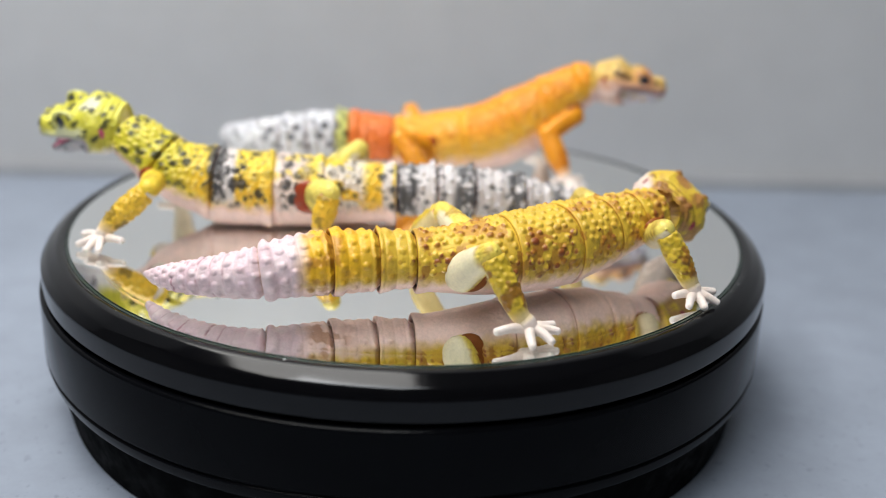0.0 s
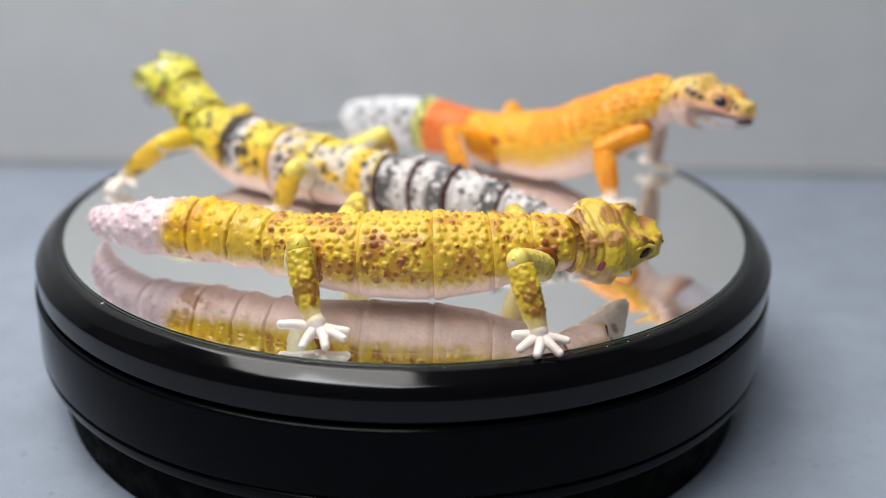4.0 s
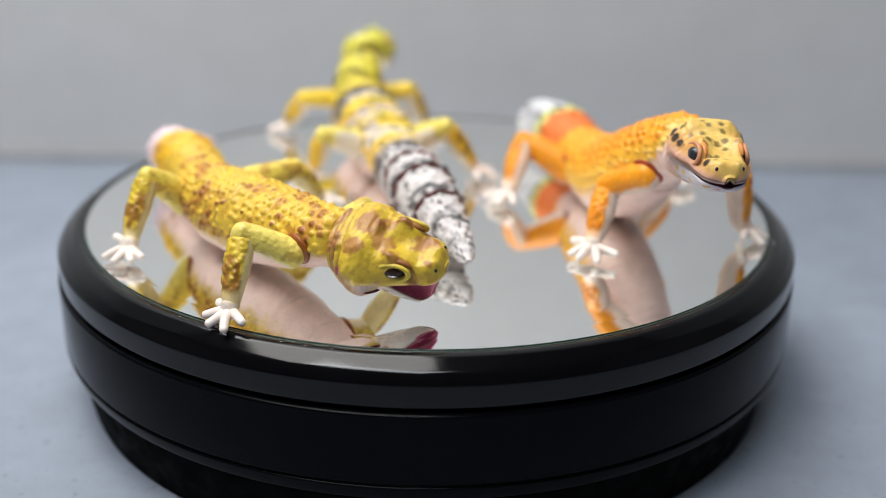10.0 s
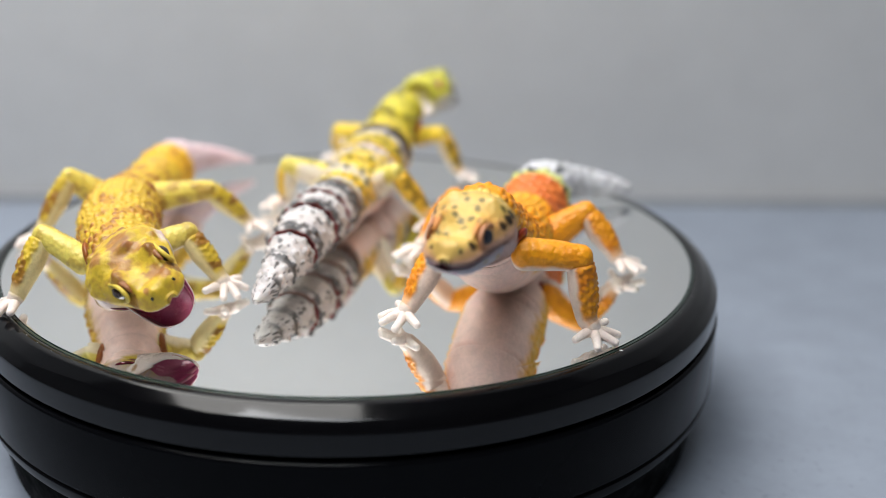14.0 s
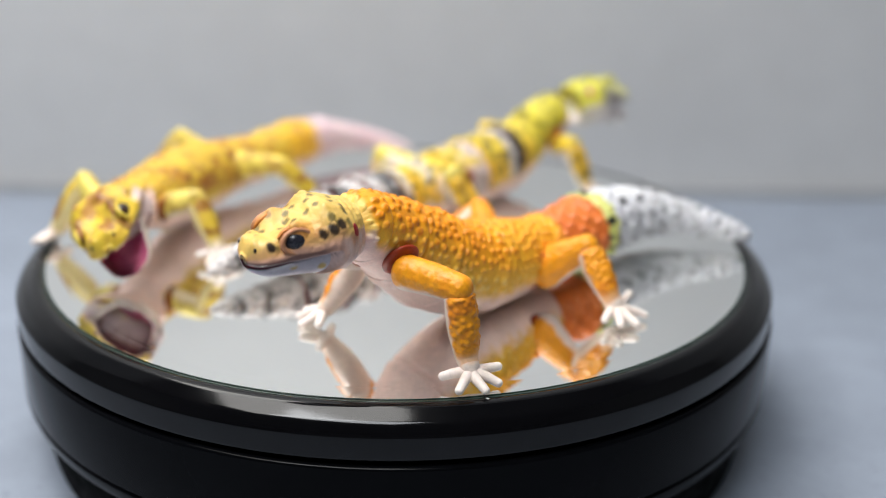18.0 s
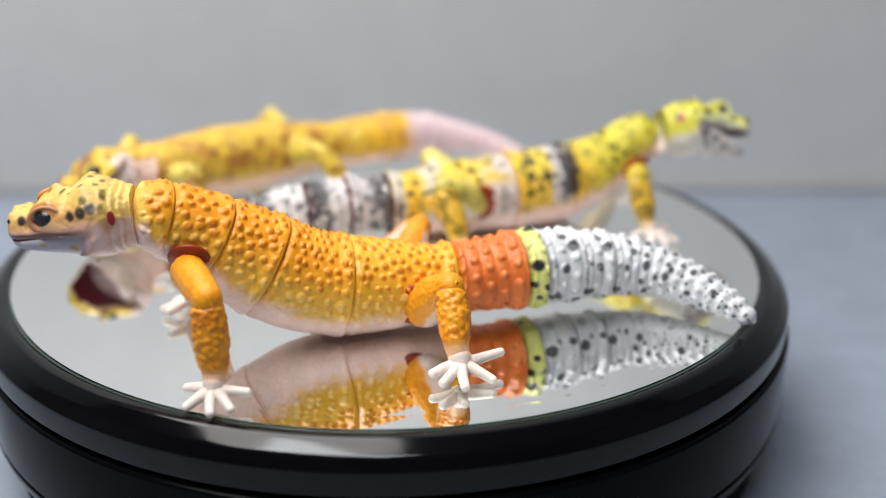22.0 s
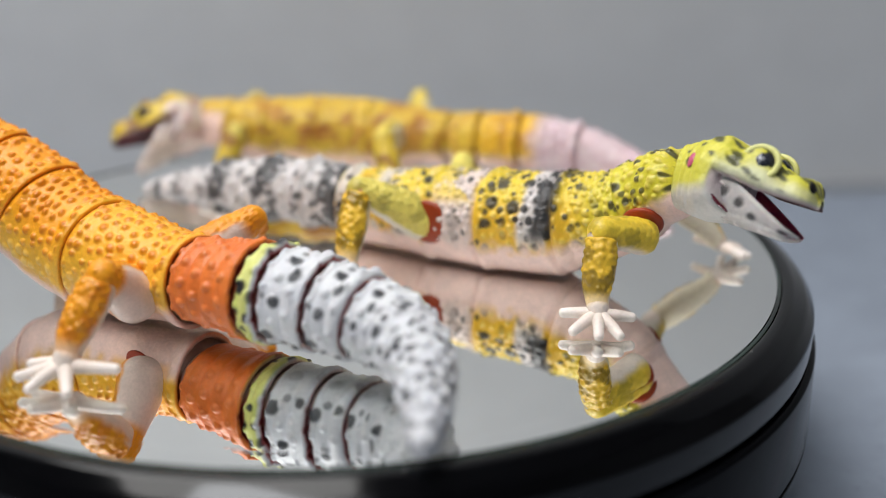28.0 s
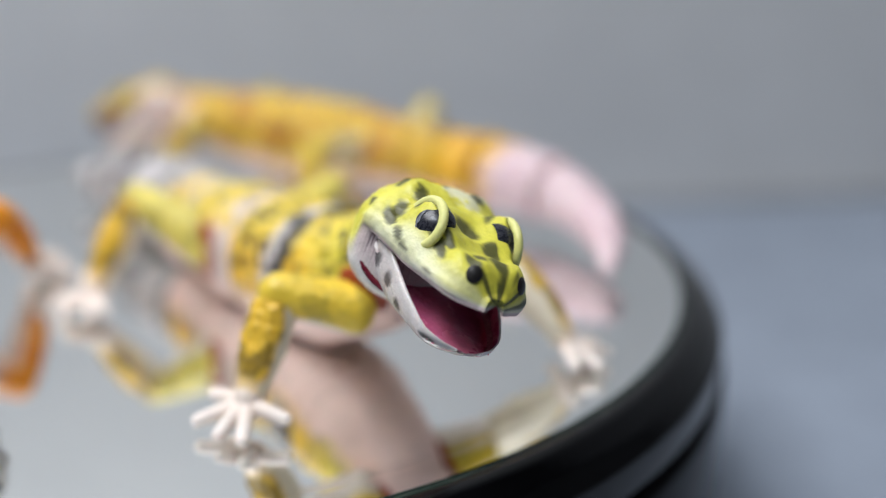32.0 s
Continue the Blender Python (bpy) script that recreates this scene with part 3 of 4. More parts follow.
    # full upper lip
    lip = np.exp(-(((c - 0.10) / 0.13) ** 2)) * cut * (1 - step(T, 0.93, 0.99))
    y = y + 0.38 * size * lip * np.sign(s)
    # the corner of the mouth lies high, the snout bends down
    lift, bend = droop
    z = z + lift * size * cut * (1 - step(T, 0.30, 0.66)) * (1 - step(c, -0.05, 0.5)) - bend * size * np.clip((T - 0.55) / 0.45, 0, 1)
    b, ident = bumps(T * L, PHI * 7, 3.3, 0.9, seed, 0.6)
    b = b * (ident > 0.5) * step(0.52 - T, 0.0, 0.1) * step(c, 0.1, 0.35)
    z = z + knobs * b * np.maximum(c, 0)
    y = y + 0.8 * knobs * b * s
    grain, _ = bumps(T * L, PHI * 7, 1.15, 0.42, seed + 4, 0.8)
    rough = 0.40 * (fbm(np.stack([T * L, y, z], -1), 0.75, seed) - 0.5) + 0.16 * grain * (1 - step(T, 0.45, 0.7)) * step(c, -0.2, 0.1)
    z = z + rough * np.clip(c, 0, 1) ** 0.5
    y = y + 0.8 * rough * s * step(c, -0.3, 0.0)
    X = T * L
    P = np.stack([X, y, z], -1)
    skin, skull_phi = P, phi
    col = skull_paint(np.maximum(T, 0.004), PHI, P / size, b, ident)
    palate = cut * step(-c, 0.25, 0.4)
    lipline = cut * step(-c, -0.02, 0.08) * (1 - step(-c, 0.25, 0.4))
    col = mixc(mixc(col, srgb(204, 176, 174), 0.7 * lipline), srgb(88, 14, 30), palate)
    col = mixc(col, srgb(218, 200, 198) if gape > 15 else srgb(226, 192, 180), np.clip(cut * (1 - cut) * 6, 0, 1) * step(-c, 0.02, 0.2))
    kk = np.arange(m)
    V = np.concatenate([P.reshape(-1, 3), [[0, 0, 0]], P[-1].mean(0)[None] + [[0.12, 0, 0]]])
    C = np.concatenate([col.reshape(-1, 3), col[0, :1], col[-1, m // 2: m // 2 + 1]])
    caps = np.concatenate([np.stack([kk, (kk + 1) % m, np.full(m, n * m)], -1), np.stack([(n - 1) * m + (kk + 1) % m, (n - 1) * m + kk, np.full(m, n * m + 1)], -1)])
    skull = part_mesh("head", mesh_from("head", place(V), [grid_faces(n, m), caps], SKIN, C), parent, label)

    if gape > 15:
        # dark fold where the jaw slides behind the cheek
        for sgn in (-1, 1):
            ph = np.linspace(1.30, 2.75, 40)
            cc, ss = np.cos(ph), np.sin(ph)
            tt = 0.305 + 0.20 * np.clip(-cc, 0, 1) ** 1.5
            hh, ll = np.interp(tt, tau, half), np.interp(tt, tau, low)
            ctr = np.stack([tt * L, sgn * hh * np.abs(ss) ** 0.82 * 0.985, np.where(cc > 0, 4.0 * size * cc, -ll * np.abs(cc) ** 0.85)], -1)
            run = np.gradient(ctr, axis=0)
            run /= np.linalg.norm(run, axis=1)[:, None]
            u2 = np.cross(run, [1.0, 0, 0])
            u2 /= np.linalg.norm(u2, axis=1)[:, None]
            v2 = np.cross(run, u2)
            w = np.linspace(0, 2 * np.pi, 10, endpoint=False)
            thick = 0.42 * size * np.sin(np.linspace(0.15, np.pi - 0.1, 40)) ** 0.5
            Q = ctr[:, None] + thick[:, None, None] * (u2[:, None] * np.cos(w)[None, :, None] + v2[:, None] * np.sin(w)[None, :, None])
            part_mesh("cheek_fold", mesh_from("cheek_fold", place(Q.reshape(-1, 3)), grid_faces(40, 10), WET, np.tile(srgb(104, 22, 40), (400, 1))), skull, "dark red fold behind the jaw")

    # lower jaw, turned open about its hinge
    n, m = int(L * 0.74 / 0.32), 96
    tj = 0.245 + (0.985 - 0.245) * np.linspace(0, 1, n)
    half = np.interp(tj, HEAD_T, HEAD_HALF) * size * 0.90 * (1 + 0.13 * step(tj, 0.45, 0.8))
    low = np.interp(tj, HEAD_T, HEAD_LOW) * size * 0.95
    ease = np.sqrt(np.clip(1 - ((tj - 0.82) / 0.168).clip(0, 1) ** 2.4, 0.0, 1))
    back = step(tj, 0.235, 0.30)
    half, low = half * (0.25 + 0.75 * ease) * (0.80 + 0.20 * back), low * (0.30 + 0.70 * ease) * (0.75 + 0.25 * back)
    phi = np.linspace(-np.pi, np.pi, m, endpoint=False)
    T, PHI = np.meshgrid(tj, phi, indexing="ij")
    c, s = np.cos(PHI), np.sin(PHI)
    y = half[:, None] * np.sign(s) * np.abs(s) ** 0.80
    edge = np.abs(s)
    floor = -0.3 * size - (1.7 * size * ease[:, None]) * step(0.93 - edge, 0.0, 0.16) + 1.0 * size * ease[:, None] * np.exp(-((y / (2.6 * size)) ** 2)) * step(T, 0.3, 0.42) * (1 - step(T, 0.78, 0.90))
    g = math.radians(gape)
    # the rim rises to the upper lip beside the hinge
    rise = math.tan(g) * 0.92 * L * np.minimum(np.clip(T - 0.27, 0, 1), np.clip(0.90 - T, 0, 1) * 0.37)
    floor = floor + (rise + 0.3 * size * ease[:, None]) * step(edge, 0.84, 0.95)
    z = np.where(c >= 0, floor, (rise - 0.3 * size) - (low[:, None] + rise) * np.abs(c) ** 0.75)
    P = np.stack([T * L, y, z], -1)
    col = jaw_paint(T, PHI, P / size)
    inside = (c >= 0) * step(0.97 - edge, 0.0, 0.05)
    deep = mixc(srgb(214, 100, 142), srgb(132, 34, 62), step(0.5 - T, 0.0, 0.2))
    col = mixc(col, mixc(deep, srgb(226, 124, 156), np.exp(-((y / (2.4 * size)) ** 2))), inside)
    P[..., 2] += 0.6 * lift * size
    hinge = np.array([0.27 * L, 0, (0.7 * lift - 0.4) * size])
    D = P - hinge
    P = hinge + np.stack([D[..., 0] * math.cos(g) + D[..., 2] * math.sin(g), D[..., 1], -D[..., 0] * math.sin(g) + D[..., 2] * math.cos(g)], -1)
    V = np.concatenate([P.reshape(-1, 3), P[:1].mean(1), P[-1:].mean(1)])
    C = np.concatenate([col.reshape(-1, 3), col[0, :1], col[-1, :1]])
    kk = np.arange(m)
    caps = np.concatenate([np.stack([kk, (kk + 1) % m, np.full(m, n * m)], -1), np.stack([(n - 1) * m + (kk + 1) % m, (n - 1) * m + kk, np.full(m, n * m + 1)], -1)])
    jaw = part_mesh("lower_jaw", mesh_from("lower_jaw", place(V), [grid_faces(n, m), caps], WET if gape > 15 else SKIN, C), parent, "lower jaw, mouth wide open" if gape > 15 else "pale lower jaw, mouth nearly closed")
    if gape > 15:
        # a ridge of tiny teeth inside the rim of the jaw
        tv, tf = [], []
        for sgn in (-1, 1):
            for q in np.linspace(0.42, 0.93, 26):
                hh = float(np.interp(q, tj, half)) * 0.86
                ctr = np.array([q * L, sgn * hh, (0.6 * lift - 1.0) * size])
                n0 = len(tv)
                for dx, dy in ((-0.3, -0.35), (0.3, -0.35), (0.3, 0.35), (-0.3, 0.35)):
                    tv.append(ctr + np.array([dx, dy, -0.2]) * size)
                tv.append(ctr + np.array([0, -0.1 * sgn, 0.75 * size]))
                tf += [(n0 + k, n0 + (k + 1) % 4, n0 + 4) for k in range(4)]
        D = np.array(tv) - hinge
        D = hinge + np.stack([D[:, 0] * math.cos(g) + D[:, 2] * math.sin(g), D[:, 1], -D[:, 0] * math.sin(g) + D[:, 2] * math.cos(g)], -1)
        part_mesh("tooth_ridge", mesh_from("tooth_ridge", place(D), np.array(tf), WET, np.tile(srgb(198, 120, 140), (len(tv), 1))), jaw, "ridge of tiny pink teeth")
        # skin between the jaws at the corner of the mouth
        na, nr, ny = 10, 5, 15
        A, R, Y = np.meshgrid(np.linspace(0, 1, na), np.linspace(0.02, 1, nr), np.linspace(-1, 1, ny), indexing="ij")
        ang = -g * A
        reach = (2.2 + 2.7 * np.abs(Y) ** 4) * size * R * (1 - 0.35 * np.sin(np.pi * A))
        Q = np.stack([hinge[0] + reach * np.cos(ang), Y * 8.5 * size, hinge[2] + 0.2 + reach * np.sin(ang)], -1)
        front = Q[:, -1]
        verts = np.concatenate([front.reshape(-1, 3), Q[:, 0].reshape(-1, 3)])
        idx = grid_faces(na, ny, False)
        rim = []
        for e in (0, ny - 1):
            for i in range(na - 1):
                rim.append((i * ny + e, (i + 1) * ny + e, na * ny + (i + 1) * ny + e, na * ny + i * ny + e))
        tone = mixc(srgb(112, 24, 36), srgb(226, 214, 210), step(np.abs(Y[:, -1]), 0.80, 0.92))
        part_mesh("mouth_lining", mesh_from("mouth_lining", place(verts), [idx, np.array(rim)], WET, np.concatenate([tone.reshape(-1, 3)] * 2)), parent, "dark red skin inside the mouth")

    # eyes
    for sgn in (1, -1):
        e = np.array([eye_x * L, sgn * (6.1 + 4.5 * (wide - 1) - (0.45 if slit else 0.0)) * size, (eye_z - bend * np.clip((eye_x - 0.55) / 0.45, 0, 1)) * size])
        ax = np.array([0.10, sgn * 0.95, 0.20])
        ax /= np.linalg.norm(ax)
        fx = np.cross(ax, [0, 0, 1.0])
        fx /= np.linalg.norm(fx)
        ux = np.cross(fx, ax)
        a = np.linspace(0, 2 * np.pi, 40, endpoint=False)
        tube = np.linspace(0, 2 * np.pi, 14, endpoint=False)
        A, B = np.meshgrid(a, tube, indexing="ij")
        rr = 2.72 * size * eye_size + 0.58 * size * np.cos(B)
        Q = e + fx * (rr * np.cos(A) * 1.10)[..., None] + ux * (rr * np.sin(A) * 0.95 * eye_open)[..., None] + ax * (0.42 * size + 0.55 * size * np.sin(B))[..., None]
        fcs = grid_faces(40, 14)
        wrap = np.stack([39 * 14 + np.arange(14), 39 * 14 + (np.arange(14) + 1) % 14, (np.arange(14) + 1) % 14, np.arange(14)], -1)
        tone = np.tile(ring_col, (40 * 14, 1))
        part_mesh("eye_ring", mesh_from("eye_ring", place(Q.reshape(-1, 3)), [fcs, wrap], SKIN, tone), skull, "raised eyelid ring")
        # fold of the upper lid
        if not slit:
            A2, B2 = np.meshgrid(np.linspace(0.12 * np.pi, 0.96 * np.pi, 30), tube, indexing="ij")
            taper = np.sin((A2 - 0.12 * np.pi) / 0.84) ** 0.6
            rr = 3.4 * size * eye_size + 0.62 * size * taper * np.cos(B2)
            Q = e + fx * (rr * np.cos(A2) * 1.08)[..., None] + ux * (rr * np.sin(A2) * 0.93 * eye_open)[..., None] + ax * (-0.75 * size + 0.75 * size * taper * np.sin(B2))[..., None]
            part_mesh("eyelid_fold", mesh_from("eyelid_fold", place(Q.reshape(-1, 3)), grid_faces(30, 14), SKIN, np.tile(lid_col, (420, 1))), skull)
        th = np.linspace(0, np.pi * 0.62, 14)
        TH, A = np.meshgrid(th, a, indexing="ij")
        Q = e + ax * (-1.15 * size + 2.55 * size * (0.5 + 0.5 * eye_size) * np.cos(TH))[..., None] + fx * (2.62 * size * eye_size * np.sin(TH) * np.cos(A))[..., None] + ux * (2.45 * eye_open * eye_size * size * np.sin(TH) * np.sin(A))[..., None]
        part_mesh("eye", mesh_from("eye", place(Q.reshape(-1, 3)), grid_faces(14, 40), eye_mat), skull, "glossy dark eye")
        if slit:
            # pale vertical pupil slit with a wavy edge
            w = np.linspace(-1, 1, 17)
            th = 0.62 * w
            prof = 0.34 * size * (1 - w ** 2) * (0.7 + 0.3 * np.cos(9 * w))
            rows_ = []
            for k in (-1, 1):
                xx = k * prof
                dep = np.sqrt(np.clip(1 - (xx / (2.62 * size)) ** 2 - np.sin(th) ** 2, 0, 1))
                rows_.append(e + ax * (-1.15 * size + (2.55 * (0.5 + 0.5 * eye_size) + 0.07) * size * dep)[:, None] + fx * xx[:, None] + ux * (2.45 * eye_open * eye_size * size * np.sin(th))[:, None])
            Q = np.stack(rows_, 0)
            part_mesh("pupil", mesh_from("pupil", place(Q.reshape(-1, 3)), grid_faces(2, 17, False), IRIS), skull, "pale wavy pupil slit")
        # nostril and ear: shallow painted dimples standing a hair proud
        for nm, at_t, at_phi, ra, rb, tone in (("nostril", 0.955, 0.85, 1.1 if slit else 0.5, 0.95 if slit else 0.38, srgb(22, 18, 18)), ("ear", 0.14, 1.30, 1.5, 0.85, ear_col)):
            i, j = int(np.abs(tau - at_t).argmin()), int(np.abs(skull_phi - sgn * at_phi).argmin())
            ctr = skin[i, j]
            nrm = np.cross(skin[i, j + 3] - skin[i, j - 3], skin[i + 2, j] - skin[i - 2, j])
            nrm = nrm * np.sign((nrm * [0, ctr[1], ctr[2] + 2.0]).sum())
            nrm = np.array(nrm) / np.linalg.norm(nrm)
            fx2 = np.cross(nrm, [0, 0, 1.0])
            fx2 /= np.linalg.norm(fx2)
            ux2 = np.cross(fx2, nrm)
            th = np.linspace(0, np.pi / 2, 6)
            TH, A = np.meshgrid(th, np.linspace(0, 2 * np.pi, 20, endpoint=False), indexing="ij")
            Q = np.array(ctr) + fx2 * (rb * size * np.sin(TH) * np.cos(A))[..., None] + ux2 * (ra * size * np.sin(TH) * np.sin(A))[..., None] + nrm * (0.35 * size * np.cos(TH))[..., None]
            part_mesh(nm, mesh_from(nm, place(Q.reshape(-1, 3)), grid_faces(6, 20), SKIN, np.tile(tone, (120, 1))), skull)
    return skull


def make_gecko(spec):
    base = np.array([*spec["base"], 0.0])
    g = tagged(new("gecko_figure"), spec["label"], "toy gecko", "gecko figures on the turntable")
    g.location = Vector(base * MM)
    sp = Spine(spec["spine"])
    cuts = [sp.at_x(x) for x in spec["cuts"]]
    ends = [0.0, *cuts, sp.length]
    for i in range(len(ends) - 1):
        tail = i >= spec["tail_from"]
        last = i == len(ends) - 2
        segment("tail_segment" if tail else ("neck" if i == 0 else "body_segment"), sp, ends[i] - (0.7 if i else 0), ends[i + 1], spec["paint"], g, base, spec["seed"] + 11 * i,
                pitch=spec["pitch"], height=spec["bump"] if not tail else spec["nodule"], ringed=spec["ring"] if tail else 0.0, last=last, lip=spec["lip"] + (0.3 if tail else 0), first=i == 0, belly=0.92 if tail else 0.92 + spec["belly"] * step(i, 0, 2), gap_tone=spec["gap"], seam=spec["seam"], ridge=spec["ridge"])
    head(g, base, spec["neck"], spec["forward"], spec["up"], spec["gape"], spec["head_paint"], spec["head_size"], spec["seed"] + 91, spec["eye"], spec["slit"], spec["head_label"], spec["eye_x"], spec["eye_z"], spec["eye_open"], spec["eye_size"], spec["knobs"], spec["wide"], spec["droop"])
    for i, (root, bend, ankle, centre, heading) in enumerate(spec["limbs"]):
        root, bend, ankle, centre = [np.array(a, float) for a in (root, bend, ankle, centre)]
        front = i < 2
        w = spec["arm"]
        way = (bend - root) / np.linalg.norm(bend - root)
        rads = [w * 1.13, w * 1.04, w * 0.92] if front else [w * 1.5, w * 1.22, w * 0.86]
        root = root - way * (0.6 if front else 0.9)
        limb("upper_leg", [root, 0.5 * (root + bend) + [0, 0, 0.2], bend], rads, spec["upper_paint"] if front else spec["thigh_paint"], g, base, spec["seed"] + 31 + i, flat=0.92, pitch=1.7, height=0.12 if front else 0.2, blunt=0.8)
        # a dark red-brown disc stands in for the shaded gap round the limb root
        k = int(np.argmin(np.linalg.norm(sp.rows[:, :3] - root, axis=1)))
        row, tan, _, _ = sp.sample(sp.s[k:k + 1])
        out = root - row[0, :3]
        out = out - tan[0] * (out @ tan[0])
        out = out / np.linalg.norm(out)
        skin = row[0, :3] + out * 0.5 * math.hypot(row[0, 3] * math.hypot(out[0], out[1]), row[0, 4] * out[2]) + tan[0] * ((root - row[0, :3]) @ tan[0])
        disc("joint_socket", skin - out * (0.62 if front else 0.30) - tan[0] * (0.5 if front else 2.3) + way * (0.9 if front else 0.0), out, rads[0] * (1.12 if front else 1.0), 1.05, spec["socket"], g, base, "dark red-brown disc standing in for the shaded joint gap")
        down = (ankle - bend) / np.linalg.norm(ankle - bend)
        knob = rads[2]
        limb("joint_pin", [bend + down * 0.3 * knob, bend + down * 0.7 * knob, bend + down * 1.0 * knob], [w * 0.78] * 3, lambda s, nrm, P, b, ident: (np.zeros_like(nrm) + srgb(214, 150, 142), 0 * b), g, base, 2, label="pinkish joint pin", hint=(1, 0.2, 0))
        top = bend + down * 0.62 * knob
        limb("lower_leg", [top, 0.5 * (top + ankle), ankle, 0.4 * ankle + 0.6 * centre], [w * 0.92, w * 0.97, w * 0.76, w * 0.64], spec["lower_paint"], g, base, spec["seed"] + 51 + i, pitch=1.6, height=0.36, hint=(0.7, 0.6, 0.2), blunt=0.42)
        h = math.radians(heading)
        tail = sp.rows[-1] - sp.rows[0]
        foot(ankle, centre, heading, spec["wrist"], w * 0.72, g, base, spec["seed"] + 71 + i, FRONT_TOES if front else HIND_TOES, -1.0 if math.cos(h) * tail[1] - math.sin(h) * tail[0] > 0 else 1.0, 1.0 if front else 1.18, spec["toe"])
    return g


# ---- paint of the three figures ----
BELLY = srgb(252, 219, 208)
INK = srgb(38, 38, 40)


def spots(S, PHI, pitch, size, keep, seed, rad=8.5):
    d, ident = cells(S, PHI * rad, pitch, 0.75, seed)
    r = size * (0.55 + 0.9 * hashed(np.floor(ident * 9973), 1, 2, seed))
    return (1 - step(d, r * 0.66, r * 1.12)) * (ident < keep)


def under(PHI, S, P, lo=1.75, hi=2.25, seed=3):
    return step(np.abs(PHI) + 0.25 * (vnoise(P, 0.6, seed) - 0.5), lo, hi)


def paint_leopard(S, PHI, P, b, ident):
    yellow = mixc(srgb(226, 190, 62), srgb(216, 176, 60), vnoise(P, 0.25, 2))
    brown = mixc(srgb(154, 72, 36), srgb(122, 46, 28), vnoise(P, 0.5, 4))
    blot = step(fbm(P, 0.23, 8), 0.54, 0.585) * (1 - step(np.abs(PHI), 1.5, 2.0))
    flank = step(fbm(P, 0.38, 12), 0.56, 0.60) * step(np.abs(PHI), 0.6, 0.9) * (1 - step(np.abs(PHI), 1.8, 2.0))
    x = P[..., 0]
    k = np.clip(np.maximum(blot, flank), 0, 1) * (0.30 + 0.70 * step(x, -8, 6))
    c = mixc(yellow, srgb(184, 118, 44), 0.6 * blot * (0.12 + 0.88 * step(x, -8, 6)))
    c = mixc(c, brown, 0.55 * flank * (0.12 + 0.88 * step(x, -8, 6)))
    back = (1 - step(np.abs(PHI), 0.9, 1.5)) * step(x, -10, 0)
    c = mixc(c, mixc(srgb(160, 100, 34), srgb(132, 58, 30), flank), step(b, 0.15, 0.6) * (0.07 * back + 0.75 * k))
    c = mixc(c, srgb(242, 186, 34), 0.75 * (1 - step(x, -12, -4)) * (1 - step(np.abs(PHI), 1.6, 2.0)))
    c = mixc(c, BELLY, np.maximum(under(PHI, S, P), step(PHI + 0.4 * (vnoise(P, 0.4, 6) - 0.5), 0.7, 1.1) * step(x, 54.5, 56)))
    # tail: brown freckled collar, then pale pink with plum rings
    collar = step(fbm(P, 0.35, 21), 0.48, 0.6) * step(x, -24, -20) * (1 - step(x, -15, -9))
    c = mixc(c, srgb(176, 112, 52), 0.6 * collar)
    pink = mixc(srgb(232, 212, 214), srgb(222, 190, 198), vnoise(P, 0.4, 9))
    c = mixc(c, pink, 1 - step(x + 2.5 * (vnoise(P, 0.5, 5) - 0.5), -25, -19.5))
    plum = (1 - step(np.abs(((S - 0.4) / 3.1) % 1 - 0.02), 0.03, 0.14)) * (1 - step(x, -44, -36)) * step(fbm(P, 0.3, 6), 0.4, 0.55)
    return mixc(c, srgb(170, 110, 122), 0.7 * plum)


def paint_orange(S, PHI, P, b, ident):
    x = P[..., 0]
    a = np.abs(PHI)
    c = mixc(srgb(248, 164, 24), srgb(242, 152, 24), vnoise(P, 0.3, 2))
    c = mixc(c, srgb(248, 184, 48), 0.7 * (1 - step(x, 18, 23)))
    c = mixc(c, srgb(248, 190, 60), step(a, 0.9, 1.7))
    c = mixc(c, srgb(222, 126, 14), 0.75 * step(b, 0.2, 0.75) * (1 - step(a, 1.2, 1.7)))
    c = mixc(c, srgb(240, 206, 130), 0.65 * b * step(a, 1.3, 1.8))
    c = mixc(c, BELLY, under(PHI, S, P, 1.8, 2.25))
    collar = mixc(srgb(240, 204, 106), srgb(236, 190, 88), vnoise(P, 0.4, 3))
    c = mixc(c, mixc(collar, BELLY, under(PHI, S, P, 1.4, 1.9)), step(x, 58.6, 59.6))
    red = mixc(srgb(234, 128, 54), srgb(224, 112, 46), vnoise(P, 0.4, 5))
    red = mixc(red, srgb(234, 150, 100), 0.25 * b)
    c = mixc(c, red, 1 - step(x, -3.3, -2.3))
    lime = mixc(srgb(224, 224, 140), srgb(208, 214, 112), vnoise(P, 0.5, 7))
    lime = mixc(lime, INK, spots(S, PHI, 4.2, 1.2, 0.75, 4))
    c = mixc(c, lime, 1 - step(x, -17.9, -17.3))
    pale = mixc(srgb(226, 226, 228), srgb(208, 208, 214), vnoise(P, 0.3, 9))
    # round spots that shrink with the girth towards the tip
    girth = np.linalg.norm(P - P.mean(axis=1, keepdims=True), axis=-1).mean(axis=1)
    U = 6.5 * np.cumsum(np.gradient(S[:, 0]) / np.maximum(girth, 1.0))[:, None] + 0 * S
    dots = np.maximum(spots(U, PHI, 3.5, 0.92, 0.62, 6, 6.5), 0.7 * spots(U, PHI, 2.6, 0.5, 0.35, 16, 6.5))
    pale = mixc(pale, srgb(46, 47, 52), 0.9 * dots * (1 - 0.7 * step(a, 2.3, 2.8)))
    return mixc(c, pale, 1 - step(x, -21.8, -21.2))


